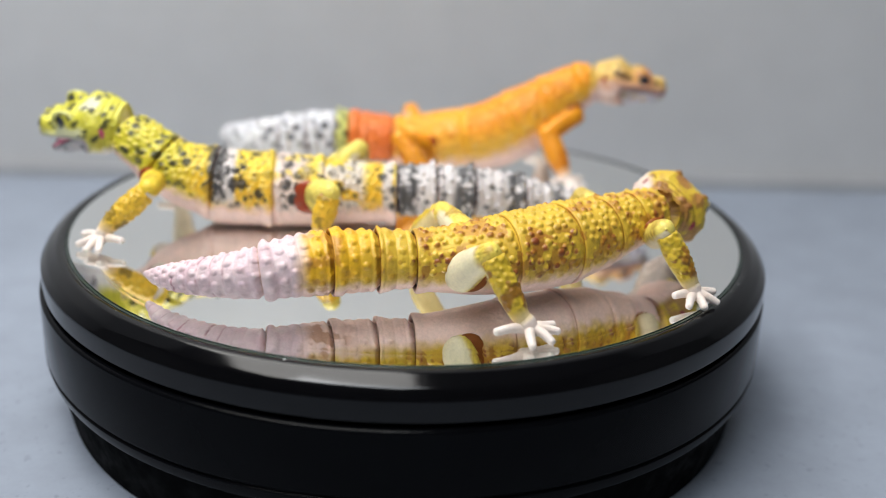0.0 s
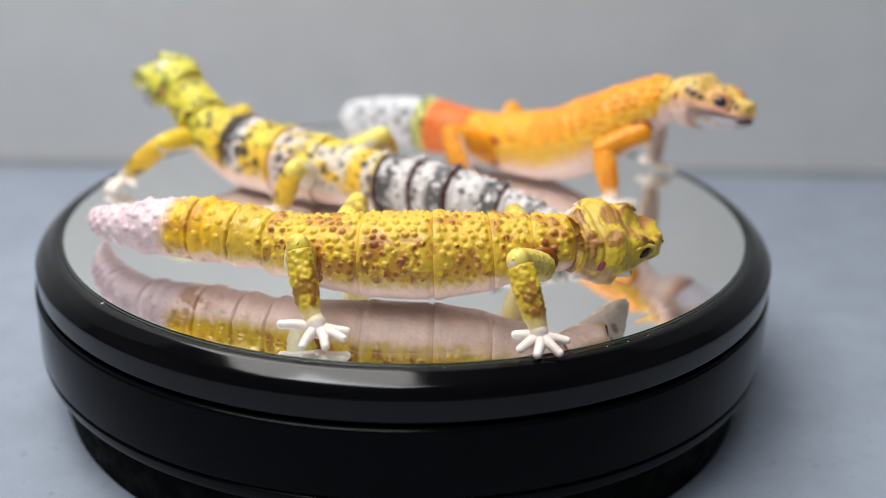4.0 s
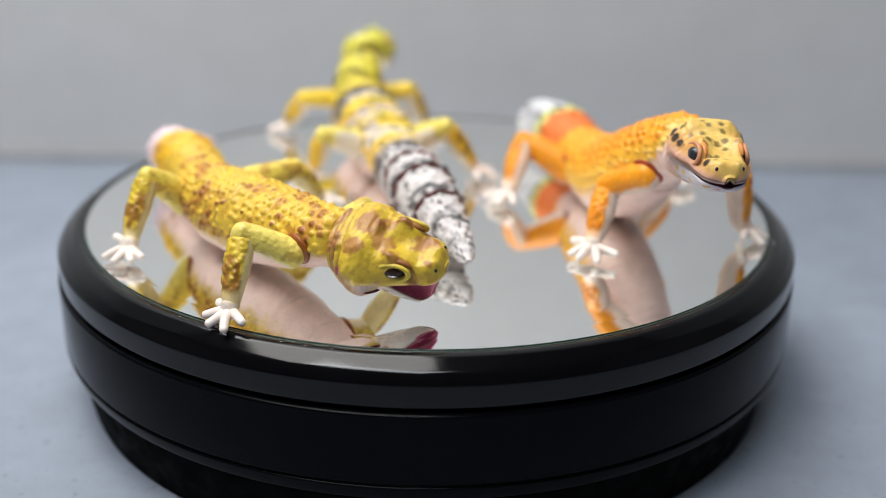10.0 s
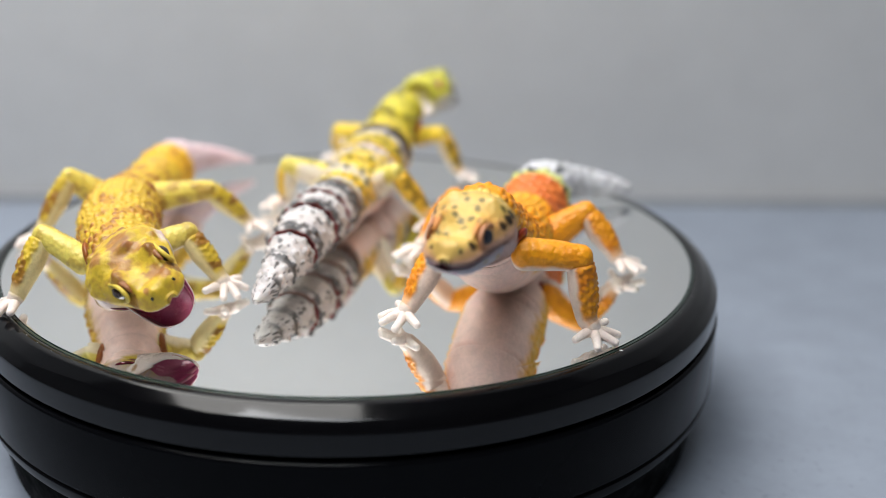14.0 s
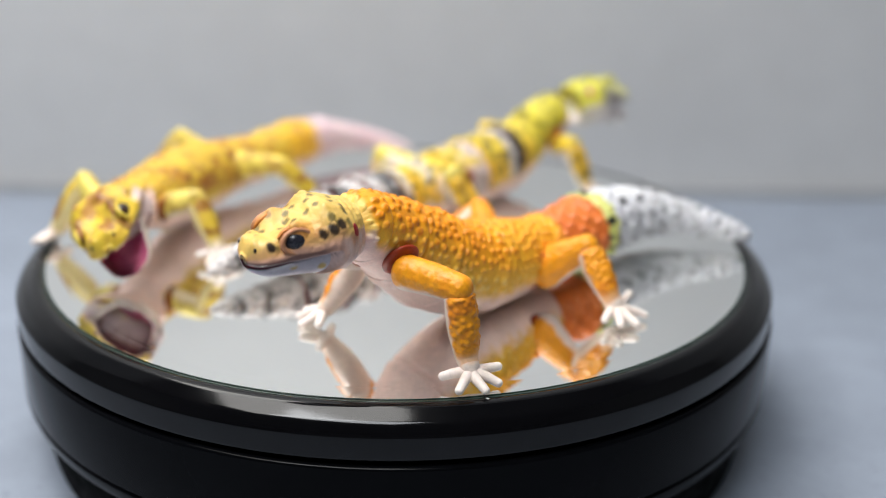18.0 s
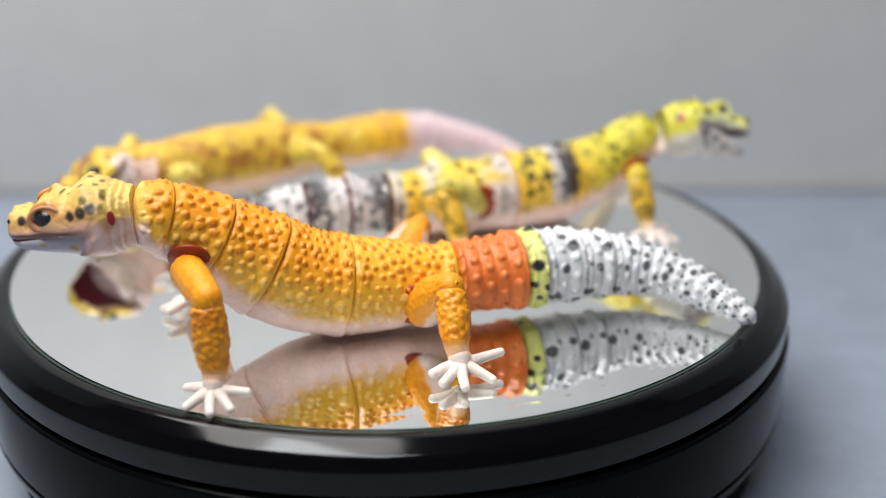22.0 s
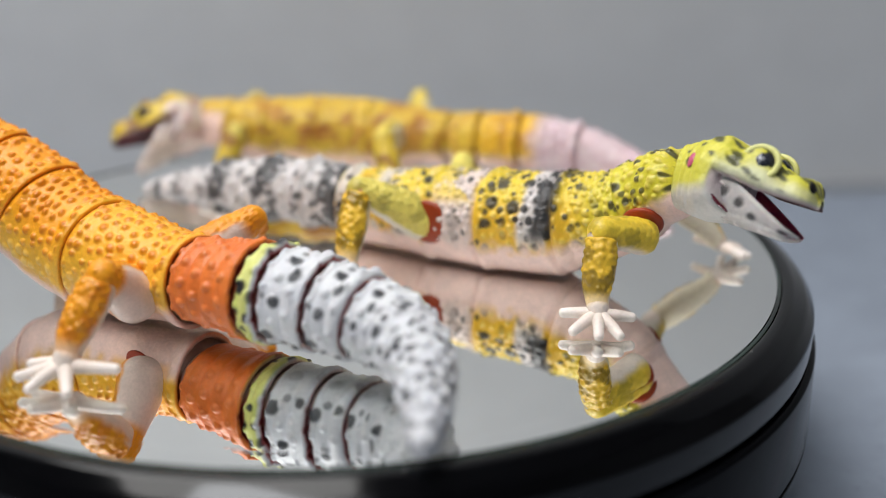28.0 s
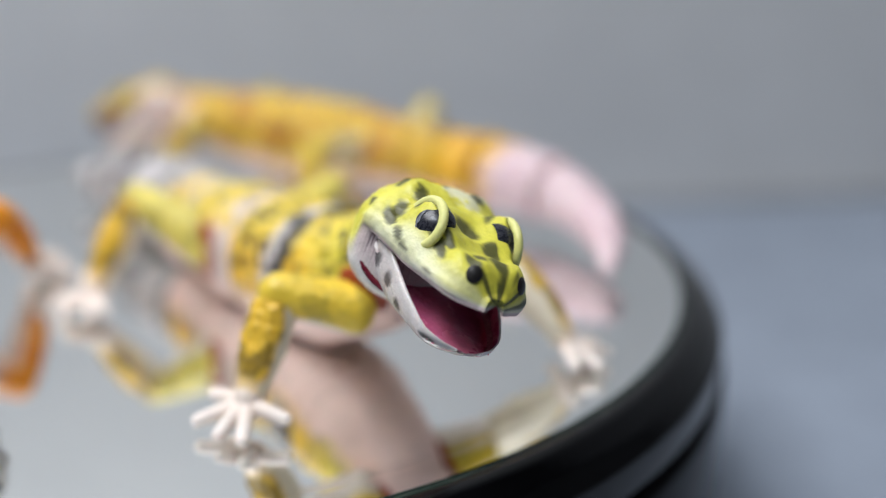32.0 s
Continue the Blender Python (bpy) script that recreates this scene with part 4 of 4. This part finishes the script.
def paint_banded(S, PHI, P, b, ident):
    x = P[..., 0]
    a = np.abs(PHI)
    wob = 2.2 * (fbm(P, 0.22, 3) - 0.5)
    xx = x + wob
    yellow = mixc(srgb(232, 202, 56), srgb(238, 188, 50), step(a, 0.6, 1.4))
    green = srgb(214, 202, 56)
    c = mixc(yellow, green, 1 - step(x, -64, -52))
    c = mixc(c, srgb(246, 222, 120), 0.5 * b)
    pale = mixc(srgb(224, 214, 208), srgb(206, 198, 196), vnoise(P, 0.35, 4))
    # pale saddle before the hips and on the hips
    c = mixc(c, mixc(pale, srgb(232, 206, 200), 0.5 + 0 * x), 0.94 * step(xx, -35.5, -34.0) * (1 - step(xx, -27, -24)) * (1 - 0.85 * step(fbm(P, 0.26, 31), 0.54, 0.62) * (1 - step(a, 0.8, 1.2))))
    c = mixc(c, pale, 0.85 * step(xx, -24, -20) * (1 - step(xx, -12, -9)) * step(fbm(P, 0.28, 35), 0.42, 0.55))
    c = mixc(c, srgb(238, 188, 40), 0.9 * step(xx, -9, -8) * (1 - step(xx, -6.5, -5.5)))
    c = mixc(c, pale, 0.9 * step(xx, -5.4, -4.6) * (1 - step(xx, -2.6, -2.0)))
    # white band with a broken black edge
    c = mixc(c, pale, step(xx, -51.5, -50.5) * (1 - step(xx, -46.0, -44.5)) * (1 - step(a, 1.6, 2.1)))
    black = step(x + 1.1 * wob, -53, -51.6) * (1 - step(x + 1.1 * wob, -48.8, -47.2)) * (1 - step(a, 1.55, 1.9))
    black = black * (0.45 + 0.55 * step(fbm(P, 0.55, 41), 0.36, 0.46))
    sp = np.maximum(spots(S, PHI, 3.7, 1.2, 0.7, 8), 0.9 * spots(S, PHI, 2.6, 0.6, 0.4, 18)) * (1 - step(a, 1.8, 2.05))
    c = mixc(c, mixc(srgb(52, 54, 40), INK, step(x, -55, -50)), 0.93 * sp * (0.35 + 0.65 * step(fbm(P, 0.2, 51), 0.35, 0.5)))
    c = mixc(c, INK, 0.93 * black)
    c = mixc(c, BELLY, under(PHI, S, P, 1.7, 2.1))
    # tail: white with charcoal rings
    tail = mixc(srgb(222, 216, 214), srgb(198, 192, 192), vnoise(P, 0.3, 7))
    band = np.zeros_like(x)
    for x0, x1 in ((-2.0, 4.2), (14.5, 20.5), (29.0, 34.5), (42.0, 45.5), (51.0, 53.0)):
        band = np.maximum(band, step(xx, x0 - 0.8, x0 + 0.8) * (1 - step(xx, x1 - 1, x1 + 1)))
    tail = mixc(tail, srgb(58, 58, 60), 0.9 * np.maximum(band * step(fbm(P, 0.6, 61), 0.34, 0.5), 0.85 * spots(S, PHI, 3.4, 0.95, 0.6, 28)) * (1 - 0.5 * step(a, 2.2, 2.7)))
    return mixc(c, tail, step(x, -2.4, -1.6))


def limb_paint(top, low, spot, amount, seed, lo=-0.40, hi=-0.80):
    def paint(s, nrm, P, b, ident):
        z = nrm[..., 2] + 0.25 * (vnoise(P, 0.6, seed) - 0.5)
        pale = 1 - step(z, hi, lo)
        c = mixc(mixc(top, np.asarray(top) * 0.93, vnoise(P, 0.5, seed)), spot, amount * step(fbm(P, 0.33, seed + 3), 0.52, 0.60))
        c = mixc(c, spot, 0.25 * amount * b)
        return mixc(c, low, pale), 1 - pale
    return paint


def thigh_paint(top, low, spot, amount, tailward, seed):
    """Scaly on top and towards the head, smooth and pale below and towards the tail."""
    def paint(s, nrm, P, b, ident):
        away = 0.85 * tailward * nrm[..., 0] - 0.55 * nrm[..., 2] + 0.25 * (vnoise(P, 0.6, seed) - 0.5)
        pale = step(away, -0.05, 0.25) * (1 - step(s, 0.72, 0.92)) * np.ones_like(b)
        c = mixc(mixc(top, np.asarray(top) * 0.93, vnoise(P, 0.5, seed)), spot, amount * step(fbm(P, 0.33, seed + 3), 0.52, 0.60))
        c = mixc(c, spot, 0.25 * amount * b)
        return mixc(c, low, pale), 1 - pale
    return paint


def towards(x0, x1, y0, y1):
    """Horizontal direction from a point towards a body's line between two points."""
    a, b = np.array([x0, y0], float), np.array([x1, y1], float)
    d = b - a

    def way(P):
        q = P[..., :2]
        t = np.clip(((q - a) * d).sum(-1) / (d * d).sum(), 0, 1)
        v = a + d * t[..., None] - q
        return v / (np.linalg.norm(v, axis=-1)[..., None] + 1e-6)
    return way


def outer_shin(top, low, spot, amount, way, seed):
    def paint(s, nrm, P, b, ident):
        inn = (nrm[..., :2] * way(P)).sum(-1) + 0.3 * (vnoise(P, 0.6, seed) - 0.5)
        pale = step(inn, -0.15, 0.25)
        c = mixc(mixc(top, np.asarray(top) * 0.9, vnoise(P, 0.5, seed)), spot, amount * step(fbm(P, 0.36, seed + 3), 0.54, 0.61))
        c = mixc(c, spot, 0.15 * b)
        c = mixc(c, np.asarray(top) * 0.5 + srgb(232, 218, 204) * 0.5, step(s, 0.76, 0.95))
        return mixc(c, low, pale), (1 - pale) * (1 - step(s, 0.72, 0.88))
    return paint


def patch(P, cx, cy, rx, ry, soft=0.22, seed=3):
    """A blotch with an uneven edge on the top of a head, in millimetres along and across it."""
    d = np.hypot((P[..., 0] - cx) / rx, (P[..., 1] - cy) / ry) + 2.0 * (fbm(P, 0.32, seed) - 0.5) + 0.7 * (vnoise(P, 1.4, seed + 3) - 0.5)
    return 1 - step(d, 1 - soft, 1 + soft)


def skull_leopard(T, PHI, P, b, ident):
    c = mixc(srgb(226, 194, 60), srgb(210, 178, 56), vnoise(P, 0.25, 3))
    tan = mixc(srgb(182, 128, 74), srgb(160, 106, 56), vnoise(P, 0.4, 5))
    top = step(np.cos(PHI), -0.1, 0.15)
    for cx, cy, rx, ry in ((1.2, 3.5, 2.0, 4.2), (1.6, -4.0, 1.8, 3.4), (7.6, 1.6, 3.6, 3.6), (7.0, -4.4, 2.6, 2.4), (12.4, -1.6, 2.2, 2.2), (12.8, 3.4, 1.8, 1.6), (20.6, 0.4, 2.6, 2.2), (23.8, 2.8, 2.0, 1.2), (23.4, -2.8, 1.6, 1.2)):
        c = mixc(c, tan, 0.92 * top * patch(P, cx, cy, rx, ry))
    for sg in (-1, 1):
        c = mixc(c, srgb(138, 84, 40), 0.9 * top * patch(P, 16.6, 5.2 * sg, 2.3, 1.4))
        c = mixc(c, srgb(122, 74, 40), 0.85 * patch(P, 21.0, 6.2 * sg, 2.0, 1.6))
    c = mixc(c, srgb(196, 150, 62), 0.6 * step(fbm(P, 0.6, 41), 0.55, 0.66) * top)
    c = mixc(c, srgb(142, 84, 44), 0.75 * b)
    crease = sum(np.exp(-(((T + 0.006 * np.sin(5 * PHI + 9 * x0) - x0) / 0.008) ** 2)) for x0 in (0.045, 0.095, 0.155))
    c = mixc(c, srgb(112, 78, 30), 0.6 * crease * top)
    side = step(np.abs(PHI), 1.1, 1.4)
    c = mixc(c, mixc(srgb(196, 150, 108), srgb(140, 88, 60), vnoise(P, 0.6, 6)), 0.8 * side * (1 - step(T, 0.45, 0.6)) * step(fbm(P, 0.35, 33), 0.38, 0.5))
    c = mixc(c, BELLY, step(np.abs(PHI), 1.7, 2.1) * (1 - step(T, 0.3, 0.4)))
    # the side turned up is pale from the cheek to the nape
    return mixc(c, mixc(srgb(232, 216, 206), srgb(222, 190, 190), step(fbm(P, 0.3, 7), 0.5, 0.6)), 0.92 * step(PHI + 0.4 * (vnoise(P, 0.35, 4) - 0.5), 0.98, 1.28) * (1 - step(T, 0.40, 0.52)))


def skull_orange(T, PHI, P, b, ident):
    a = np.abs(PHI)
    c = mixc(srgb(230, 194, 108), srgb(222, 182, 94), vnoise(P, 0.25, 3))
    # tan cheeks, pinkish lips
    c = mixc(c, mixc(srgb(226, 178, 116), srgb(214, 158, 104), vnoise(P, 0.4, 9)), 0.9 * step(a + 0.3 * (vnoise(P, 0.4, 8) - 0.5), 0.75, 1.15) * step(T, 0.16, 0.3))
    d, i = cells(P[..., 0], P[..., 1], 3.0, 0.8, 5)
    q = d * (1 + 0.8 * (vnoise(P, 0.8, 12) - 0.5))
    c = mixc(c, srgb(98, 88, 42), 0.88 * (1 - step(q, 0.5, 0.9)) * (i < 0.74) * step(np.cos(PHI), 0.3, 0.55) * step(T, 0.10, 0.2) * (1 - step(T, 0.84, 0.9)))
    ay = np.abs(P[..., 1])
    c = mixc(c, srgb(222, 148, 74), 0.8 * np.exp(-(((T - 0.60) * 26.8 / 3.6) ** 2) - ((P[..., 2] - 5.6) / 2.0) ** 2) * step(ay, 3.0, 4.5))
    for tx, tz, r in ((0.44, 4.2, 1.0), (0.355, 4.9, 1.2), (0.275, 5.5, 1.05), (0.84, 3.1, 0.95)):
        q = np.hypot((T - tx) * 26.8, P[..., 2] - tz)
        c = mixc(c, srgb(34, 26, 24), 0.96 * (1 - step(q, r * 0.75, r * 1.15)) * step(ay, 1.5, 2.5))
    c = mixc(c, srgb(212, 164, 146), 0.85 * step(a, 1.22, 1.45))
    c = mixc(c, srgb(92, 52, 50), 0.8 * step(a, 1.47, 1.53) * step(T, 0.34, 0.5))
    return mixc(c, srgb(238, 214, 206), step(a + 0.5 * (vnoise(P, 0.5, 4) - 0.5), 1.40, 1.8) * (1 - step(T, 0.24, 0.38)))


def skull_banded(T, PHI, P, b, ident):
    a = np.abs(PHI)
    c = mixc(srgb(222, 214, 84), srgb(208, 202, 66), vnoise(P, 0.25, 3))
    c = mixc(c, srgb(226, 226, 190), 0.85 * step(a + 0.5 * (vnoise(P, 0.3, 8) - 0.5), 0.95, 1.35) * (1 - 0.4 * step(T, 0.80, 0.9)) * step(T, 0.26, 0.42))
    c = mixc(c, srgb(230, 226, 200), 0.8 * patch(P, 8.0, 2.2, 3.6, 3.6) * step(np.cos(PHI), 0.1, 0.4))
    d, i = cells(P[..., 0] + 0.6 * P[..., 2], PHI * 7.5, 3.7, 0.8, 5)
    q = d / (0.75 + 0.75 * i) + 0.5 * (vnoise(P, 0.9, 4) - 0.5)
    c = mixc(c, srgb(56, 58, 40), 0.9 * (1 - step(q, 0.65, 1.1)) * (i < 0.88) * (1 - step(a, 1.47, 1.55)) * step(T, 0.03, 0.08))
    return mixc(c, srgb(232, 226, 218), step(a + 0.9 * T + 0.3 * (vnoise(P, 0.4, 2) - 0.5), 1.75, 2.3) * step(a, 1.4, 1.65))


def jaw_pale(col, dark, keep):
    def paint(T, PHI, P):
        d, i = cells(P[..., 0], PHI * 6, 3.6, 0.7, 9)
        k = (1 - step(d, 0.65, 1.15)) * (i < keep) * step(np.abs(PHI), 1.6, 1.75) * (1 - step(np.abs(PHI), 2.1, 2.3))
        return mixc(mixc(col, np.asarray(col) * 0.94, vnoise(P, 0.5, 2)), dark, 0.85 * k)
    return paint


GECKO_A = dict(
    base=(12, -56), seed=100, seam=(136, 80, 26), toe=0.8, ring=2.7, ridge=0.34, nodule=0.42, tail_from=5, lip=0.36, gap=(186, 128, 44), belly=0.16, arm=2.95, pitch=2.4, bump=0.52,
    label="yellow toy gecko with brown blotches standing on a mirror turntable", head_label="blotched yellow and brown head tilted to one side",
    spine=[(66.4, -33.2, 14.2, 12.8, 12.6), (60, -36.6, 13.7, 13.8, 13.4), (53, -40.2, 12.6, 16.0, 15.4), (44.5, -45.4, 11.6, 18.6, 17.6), (36, -50.4, 11.1, 20.2, 18.8), (26, -55.0, 10.7, 19.6, 18.0),
           (16, -58.3, 10.4, 17.2, 16.2), (5, -60.3, 10.4, 14.4, 13.8), (-6, -61.9, 10.4, 14.8, 14.4), (-17, -64.0, 10.5, 15.6, 15.0), (-25, -66.1, 10.1, 14.6, 14.0), (-34, -67.8, 9.1, 12.0, 11.6),
           (-45.5, -65.6, 7.2, 8.8, 8.4), (-54.5, -60.6, 5.2, 5.4, 5.2), (-60.6, -54.0, 3.2, 1.4, 1.4)],
    cuts=(57.5, 49.0, 38.0, 24.0, 2.5, -6.0, -16.5, -31.5), paint=paint_leopard,
    wide=1.09, droop=(1.5, 1.0), knobs=0.75, eye_size=1.2, eye_x=0.62, eye_z=3.6, eye_open=0.74, socket=srgb(146, 80, 22), neck=(64.6, -35.0, 14.0), forward=(0.565, 0.822, -0.06), up=(0.49, -0.26, 0.83), gape=35, head_size=0.925,
    head_paint=(skull_leopard, jaw_pale(srgb(222, 206, 196), srgb(150, 110, 70), 0.2), srgb(222, 196, 74), srgb(150, 60, 70), srgb(150, 96, 50)), eye=EYE_BROWN, slit=False,
    upper_paint=limb_paint(srgb(238, 218, 108), srgb(232, 216, 180), srgb(166, 128, 44), 0.55, 5), lower_paint=None, wrist=srgb(222, 190, 56) * 0.5 + srgb(232, 218, 204) * 0.5,
    limbs=[((62.4, -45.2, 11.8), (61.6, -54.9, 16.6), (67.6, -58.3, 6.0), (69.4, -59.2, 2.6), -72), ((52.0, -33.0, 12.4), (46.8, -26.0, 15.0), (46.5, -19.5, 6.0), (46.5, -17.2, 2.6), 62),
           ((13.6, -66.0, 9.8), (18.9, -74.2, 17.4), (25.0, -78.8, 6.0), (27.6, -79.8, 2.6), -44), ((15.5, -52.0, 12.2), (9.8, -37.5, 14.4), (3.5, -31.5, 6.0), (1.2, -29.8, 2.6), 105)])
GECKO_A["thigh_paint"] = thigh_paint(srgb(236, 212, 92), srgb(234, 224, 190), srgb(156, 98, 36), 0.55, -1, 5)
GECKO_A["lower_paint"] = outer_shin(srgb(222, 190, 56), srgb(226, 208, 150), srgb(138, 80, 32), 0.8, towards(60, 5, -34, -60), 6)

GECKO_B = dict(
    base=(-20, -4), seed=200, seam=(190, 110, 44), toe=1.0, ring=3.1, ridge=0.34, nodule=0.55, tail_from=5, lip=0.72, gap=(164, 50, 54), belly=0.32, arm=3.1, pitch=2.15, bump=0.42,
    label="yellow-green toy gecko with black spots and gaping mouth on a mirror", head_label="yellow-green black-spotted head, mouth wide open",
    spine=[(-77.5, -1.2, 24.0, 13.0, 13.0), (-71.5, -4.4, 20.6, 14.4, 14.4), (-65, -6.2, 16.0, 15.6, 15.2), (-58, -6.4, 12.9, 18.4, 17.2), (-50, -6.4, 11.2, 20.0, 18.4), (-40, -6.2, 10.4, 20.4, 18.2),
           (-29, -5.9, 10.0, 19.8, 17.6), (-18, -5.6, 9.6, 17.8, 16.2), (-8, -5.4, 9.3, 15.8, 14.8), (3, -5.3, 9.2, 15.6, 14.8), (13, -5.1, 9.1, 15.4, 14.6), (23, -4.9, 8.7, 14.6, 13.8),
           (32, -4.5, 7.9, 12.6, 11.9), (41, -4.0, 6.8, 9.8, 9.4), (49, -3.8, 5.7, 6.8, 6.5), (55.5, -3.9, 4.8, 4.2, 4.0), (59.0, -4.0, 4.4, 1.4, 1.4)],
    cuts=(-66.5, -52.0, -35.5, -22.0, -1.8, 9.0, 19.5, 33.5), paint=paint_banded,
    wide=1.00, droop=(1.7, 1.8), knobs=0.2, eye_size=1.06, eye_x=0.60, eye_z=4.6, eye_open=1.08, socket=srgb(156, 58, 20), neck=(-76.8, 0.3, 24.6), forward=(-0.985, 0.165, 0.015), up=(-0.045, -0.37, 0.93), gape=26, head_size=0.925,
    head_paint=(skull_banded, jaw_pale(srgb(224, 216, 212), srgb(40, 38, 40), 0.6), srgb(222, 220, 140), srgb(206, 96, 126), srgb(206, 204, 92)), eye=EYE, slit=True,
    upper_paint=limb_paint(srgb(242, 208, 66), srgb(226, 212, 200), srgb(92, 84, 24), 0.35, 15), lower_paint=None, wrist=srgb(240, 184, 36) * 0.5 + srgb(232, 218, 204) * 0.5,
    limbs=[((-69.8, 3.4, 13.4), (-65.2, 11.2, 15.9), (-66.2, 15.8, 6.0), (-67.2, 17.8, 2.6), 112), ((-67.0, -13.0, 13.4), (-66.0, -24.0, 14.4), (-75.6, -27.4, 6.0), (-78.0, -28.4, 2.6), -128),
           ((-22.0, 2.0, 10.2), (-12.8, 9.8, 16.9), (-14.4, 17.4, 6.0), (-15.2, 19.4, 2.6), 108), ((-23.0, -13.6, 10.2), (-19.0, -25.0, 14.6), (-21.4, -27.0, 6.0), (-22.2, -28.0, 2.6), -112)])
GECKO_B["thigh_paint"] = thigh_paint(srgb(240, 222, 110), srgb(238, 226, 206), srgb(92, 84, 24), 0.35, 1, 15)
GECKO_B["lower_paint"] = outer_shin(srgb(240, 194, 56), srgb(236, 224, 200), srgb(70, 58, 24), 0.6, towards(-70, -15, -5, -4), 16)

GECKO_C = dict(
    base=(10, 51), seed=300, seam=(190, 110, 44), toe=0.93, ring=2.9, ridge=0.34, nodule=0.6, tail_from=5, lip=0.45, gap=(160, 48, 48), belly=0.24, arm=3.3, pitch=2.55, bump=0.50,
    label="orange toy gecko with yellow spotted head and white tail on mirror", head_label="yellow head with dark spots, mouth nearly closed",
    spine=[(63.0, 49.2, 30.6, 12.8, 13.0), (57, 48.2, 28.8, 14.0, 14.2), (51, 47.4, 25.9, 15.8, 15.8), (45, 46.8, 22.1, 18.0, 17.8), (38, 46.8, 17.7, 20.2, 19.8), (30, 47.3, 13.3, 21.2, 20.0),
           (21, 47.8, 10.9, 21.4, 19.2), (11, 48.2, 10.0, 19.6, 17.6), (1, 48.7, 9.5, 15.8, 15.0), (-9, 49.4, 9.6, 16.6, 16.0), (-19, 49.6, 9.9, 17.4, 16.8), (-28, 49.4, 9.7, 16.8, 16.2),
           (-37, 49.6, 9.0, 15.2, 14.6), (-45, 51.2, 8.1, 13.6, 13.2), (-52, 56.2, 6.9, 10.9, 10.5), (-58, 65.2, 5.3, 7.4, 7.2), (-61.4, 72.8, 3.6, 4.2, 4.0), (-62.4, 74.6, 2.8, 1.0, 1.0)],
    cuts=(56.5, 47.0, 36.5, 20.5, -2.8, -17.4, -21.6, -30.5, -38.5), paint=paint_orange,
    wide=1.00, droop=(0.3, 0.4), knobs=0.25, eye_size=1.1, eye_x=0.64, eye_z=3.5, eye_open=0.88, socket=srgb(152, 50, 15), neck=(61.2, 49.3, 30.2), forward=(0.985, -0.15, -0.07), up=(0.075, 0.025, 1.0), gape=5, head_size=0.885,
    head_paint=(skull_orange, jaw_pale(srgb(206, 198, 206), srgb(206, 168, 60), 0.45), srgb(196, 138, 100), srgb(150, 40, 46), srgb(216, 142, 72)), eye=EYE, slit=False,
    upper_paint=limb_paint(srgb(246, 162, 26), srgb(232, 210, 196), srgb(226, 132, 20), 0.4, 25), lower_paint=None, wrist=srgb(244, 160, 28) * 0.5 + srgb(232, 218, 204) * 0.5,
    limbs=[((54.0, 41.2, 20.5), (45.8, 35.8, 15.8), (50.2, 31.4, 6.0), (52.0, 29.8, 2.6), -50), ((52.5, 57.4, 20.0), (50.2, 68.6, 19.4), (49.9, 70.9, 6.0), (50.5, 72.7, 2.6), 64),
           ((6.0, 40.4, 8.6), (-0.8, 29.6, 14.6), (6.2, 24.4, 6.0), (8.4, 22.6, 2.6), -72), ((5.2, 57.2, 8.2), (2.6, 65.6, 15.0), (3.6, 73.0, 6.0), (3.2, 75.2, 2.6), 82)])
GECKO_C["thigh_paint"] = thigh_paint(srgb(244, 160, 24), srgb(234, 214, 204), srgb(224, 130, 20), 0.4, -1, 25)
GECKO_C["lower_paint"] = outer_shin(srgb(244, 160, 28), srgb(230, 208, 192), srgb(214, 118, 20), 0.6, towards(52, -2, 48, 54), 26)

geckos = [make_gecko(spec) for spec in (GECKO_A, GECKO_B, GECKO_C)]


# ---- what moves ----
# seconds, and the point in turntable space that is in focus
FOCUS = [(0, 20, -62, 14), (3, 25, -62, 14), (7, 60, -45, 14), (9, 66, -40, 14), (10.5, 70, -30, 14), (11.5, -10, -8, 10), (12.5, -20, -8, 12), (13.4, -5, -5, 10), (14.2, 68, 30, 24),
         (15.5, 76, 46, 30), (17, 72, 52, 26), (19, 50, 58, 16), (22, 30, 62, 14), (24, 10, 62, 14), (26.5, -40, 48, 14), (27.5, -66, 22, 18), (28.6, -50, 8, 14), (30.2, -55, 10, 14), (31.0, -82, 10, 20), (31.5, -92, 8, 24), (32, -92, 8, 24)]


def motions():
    times = [0.5 * i for i in range(65)]
    # the platform sits a little off its axle
    walk(platform, [(t, pose(0, 0, H, 0, 0, SPIN * t) @ pose(0.0003, 0.0000, 0)) for t in times])
    # the lens is focused on the figure that passes nearest
    walk(focus_mark, [(t, pose(0, 0, 0, 0, 0, SPIN * t) @ pose(x * MM, y * MM, z * MM)) for t, x, y, z in FOCUS])
    for g in geckos:
        x, y, _ = g.location
        walk(g, [(t, pose(0, 0, 0, 0, 0, SPIN * t) @ pose(x, y, 0)) for t in times])


motions()
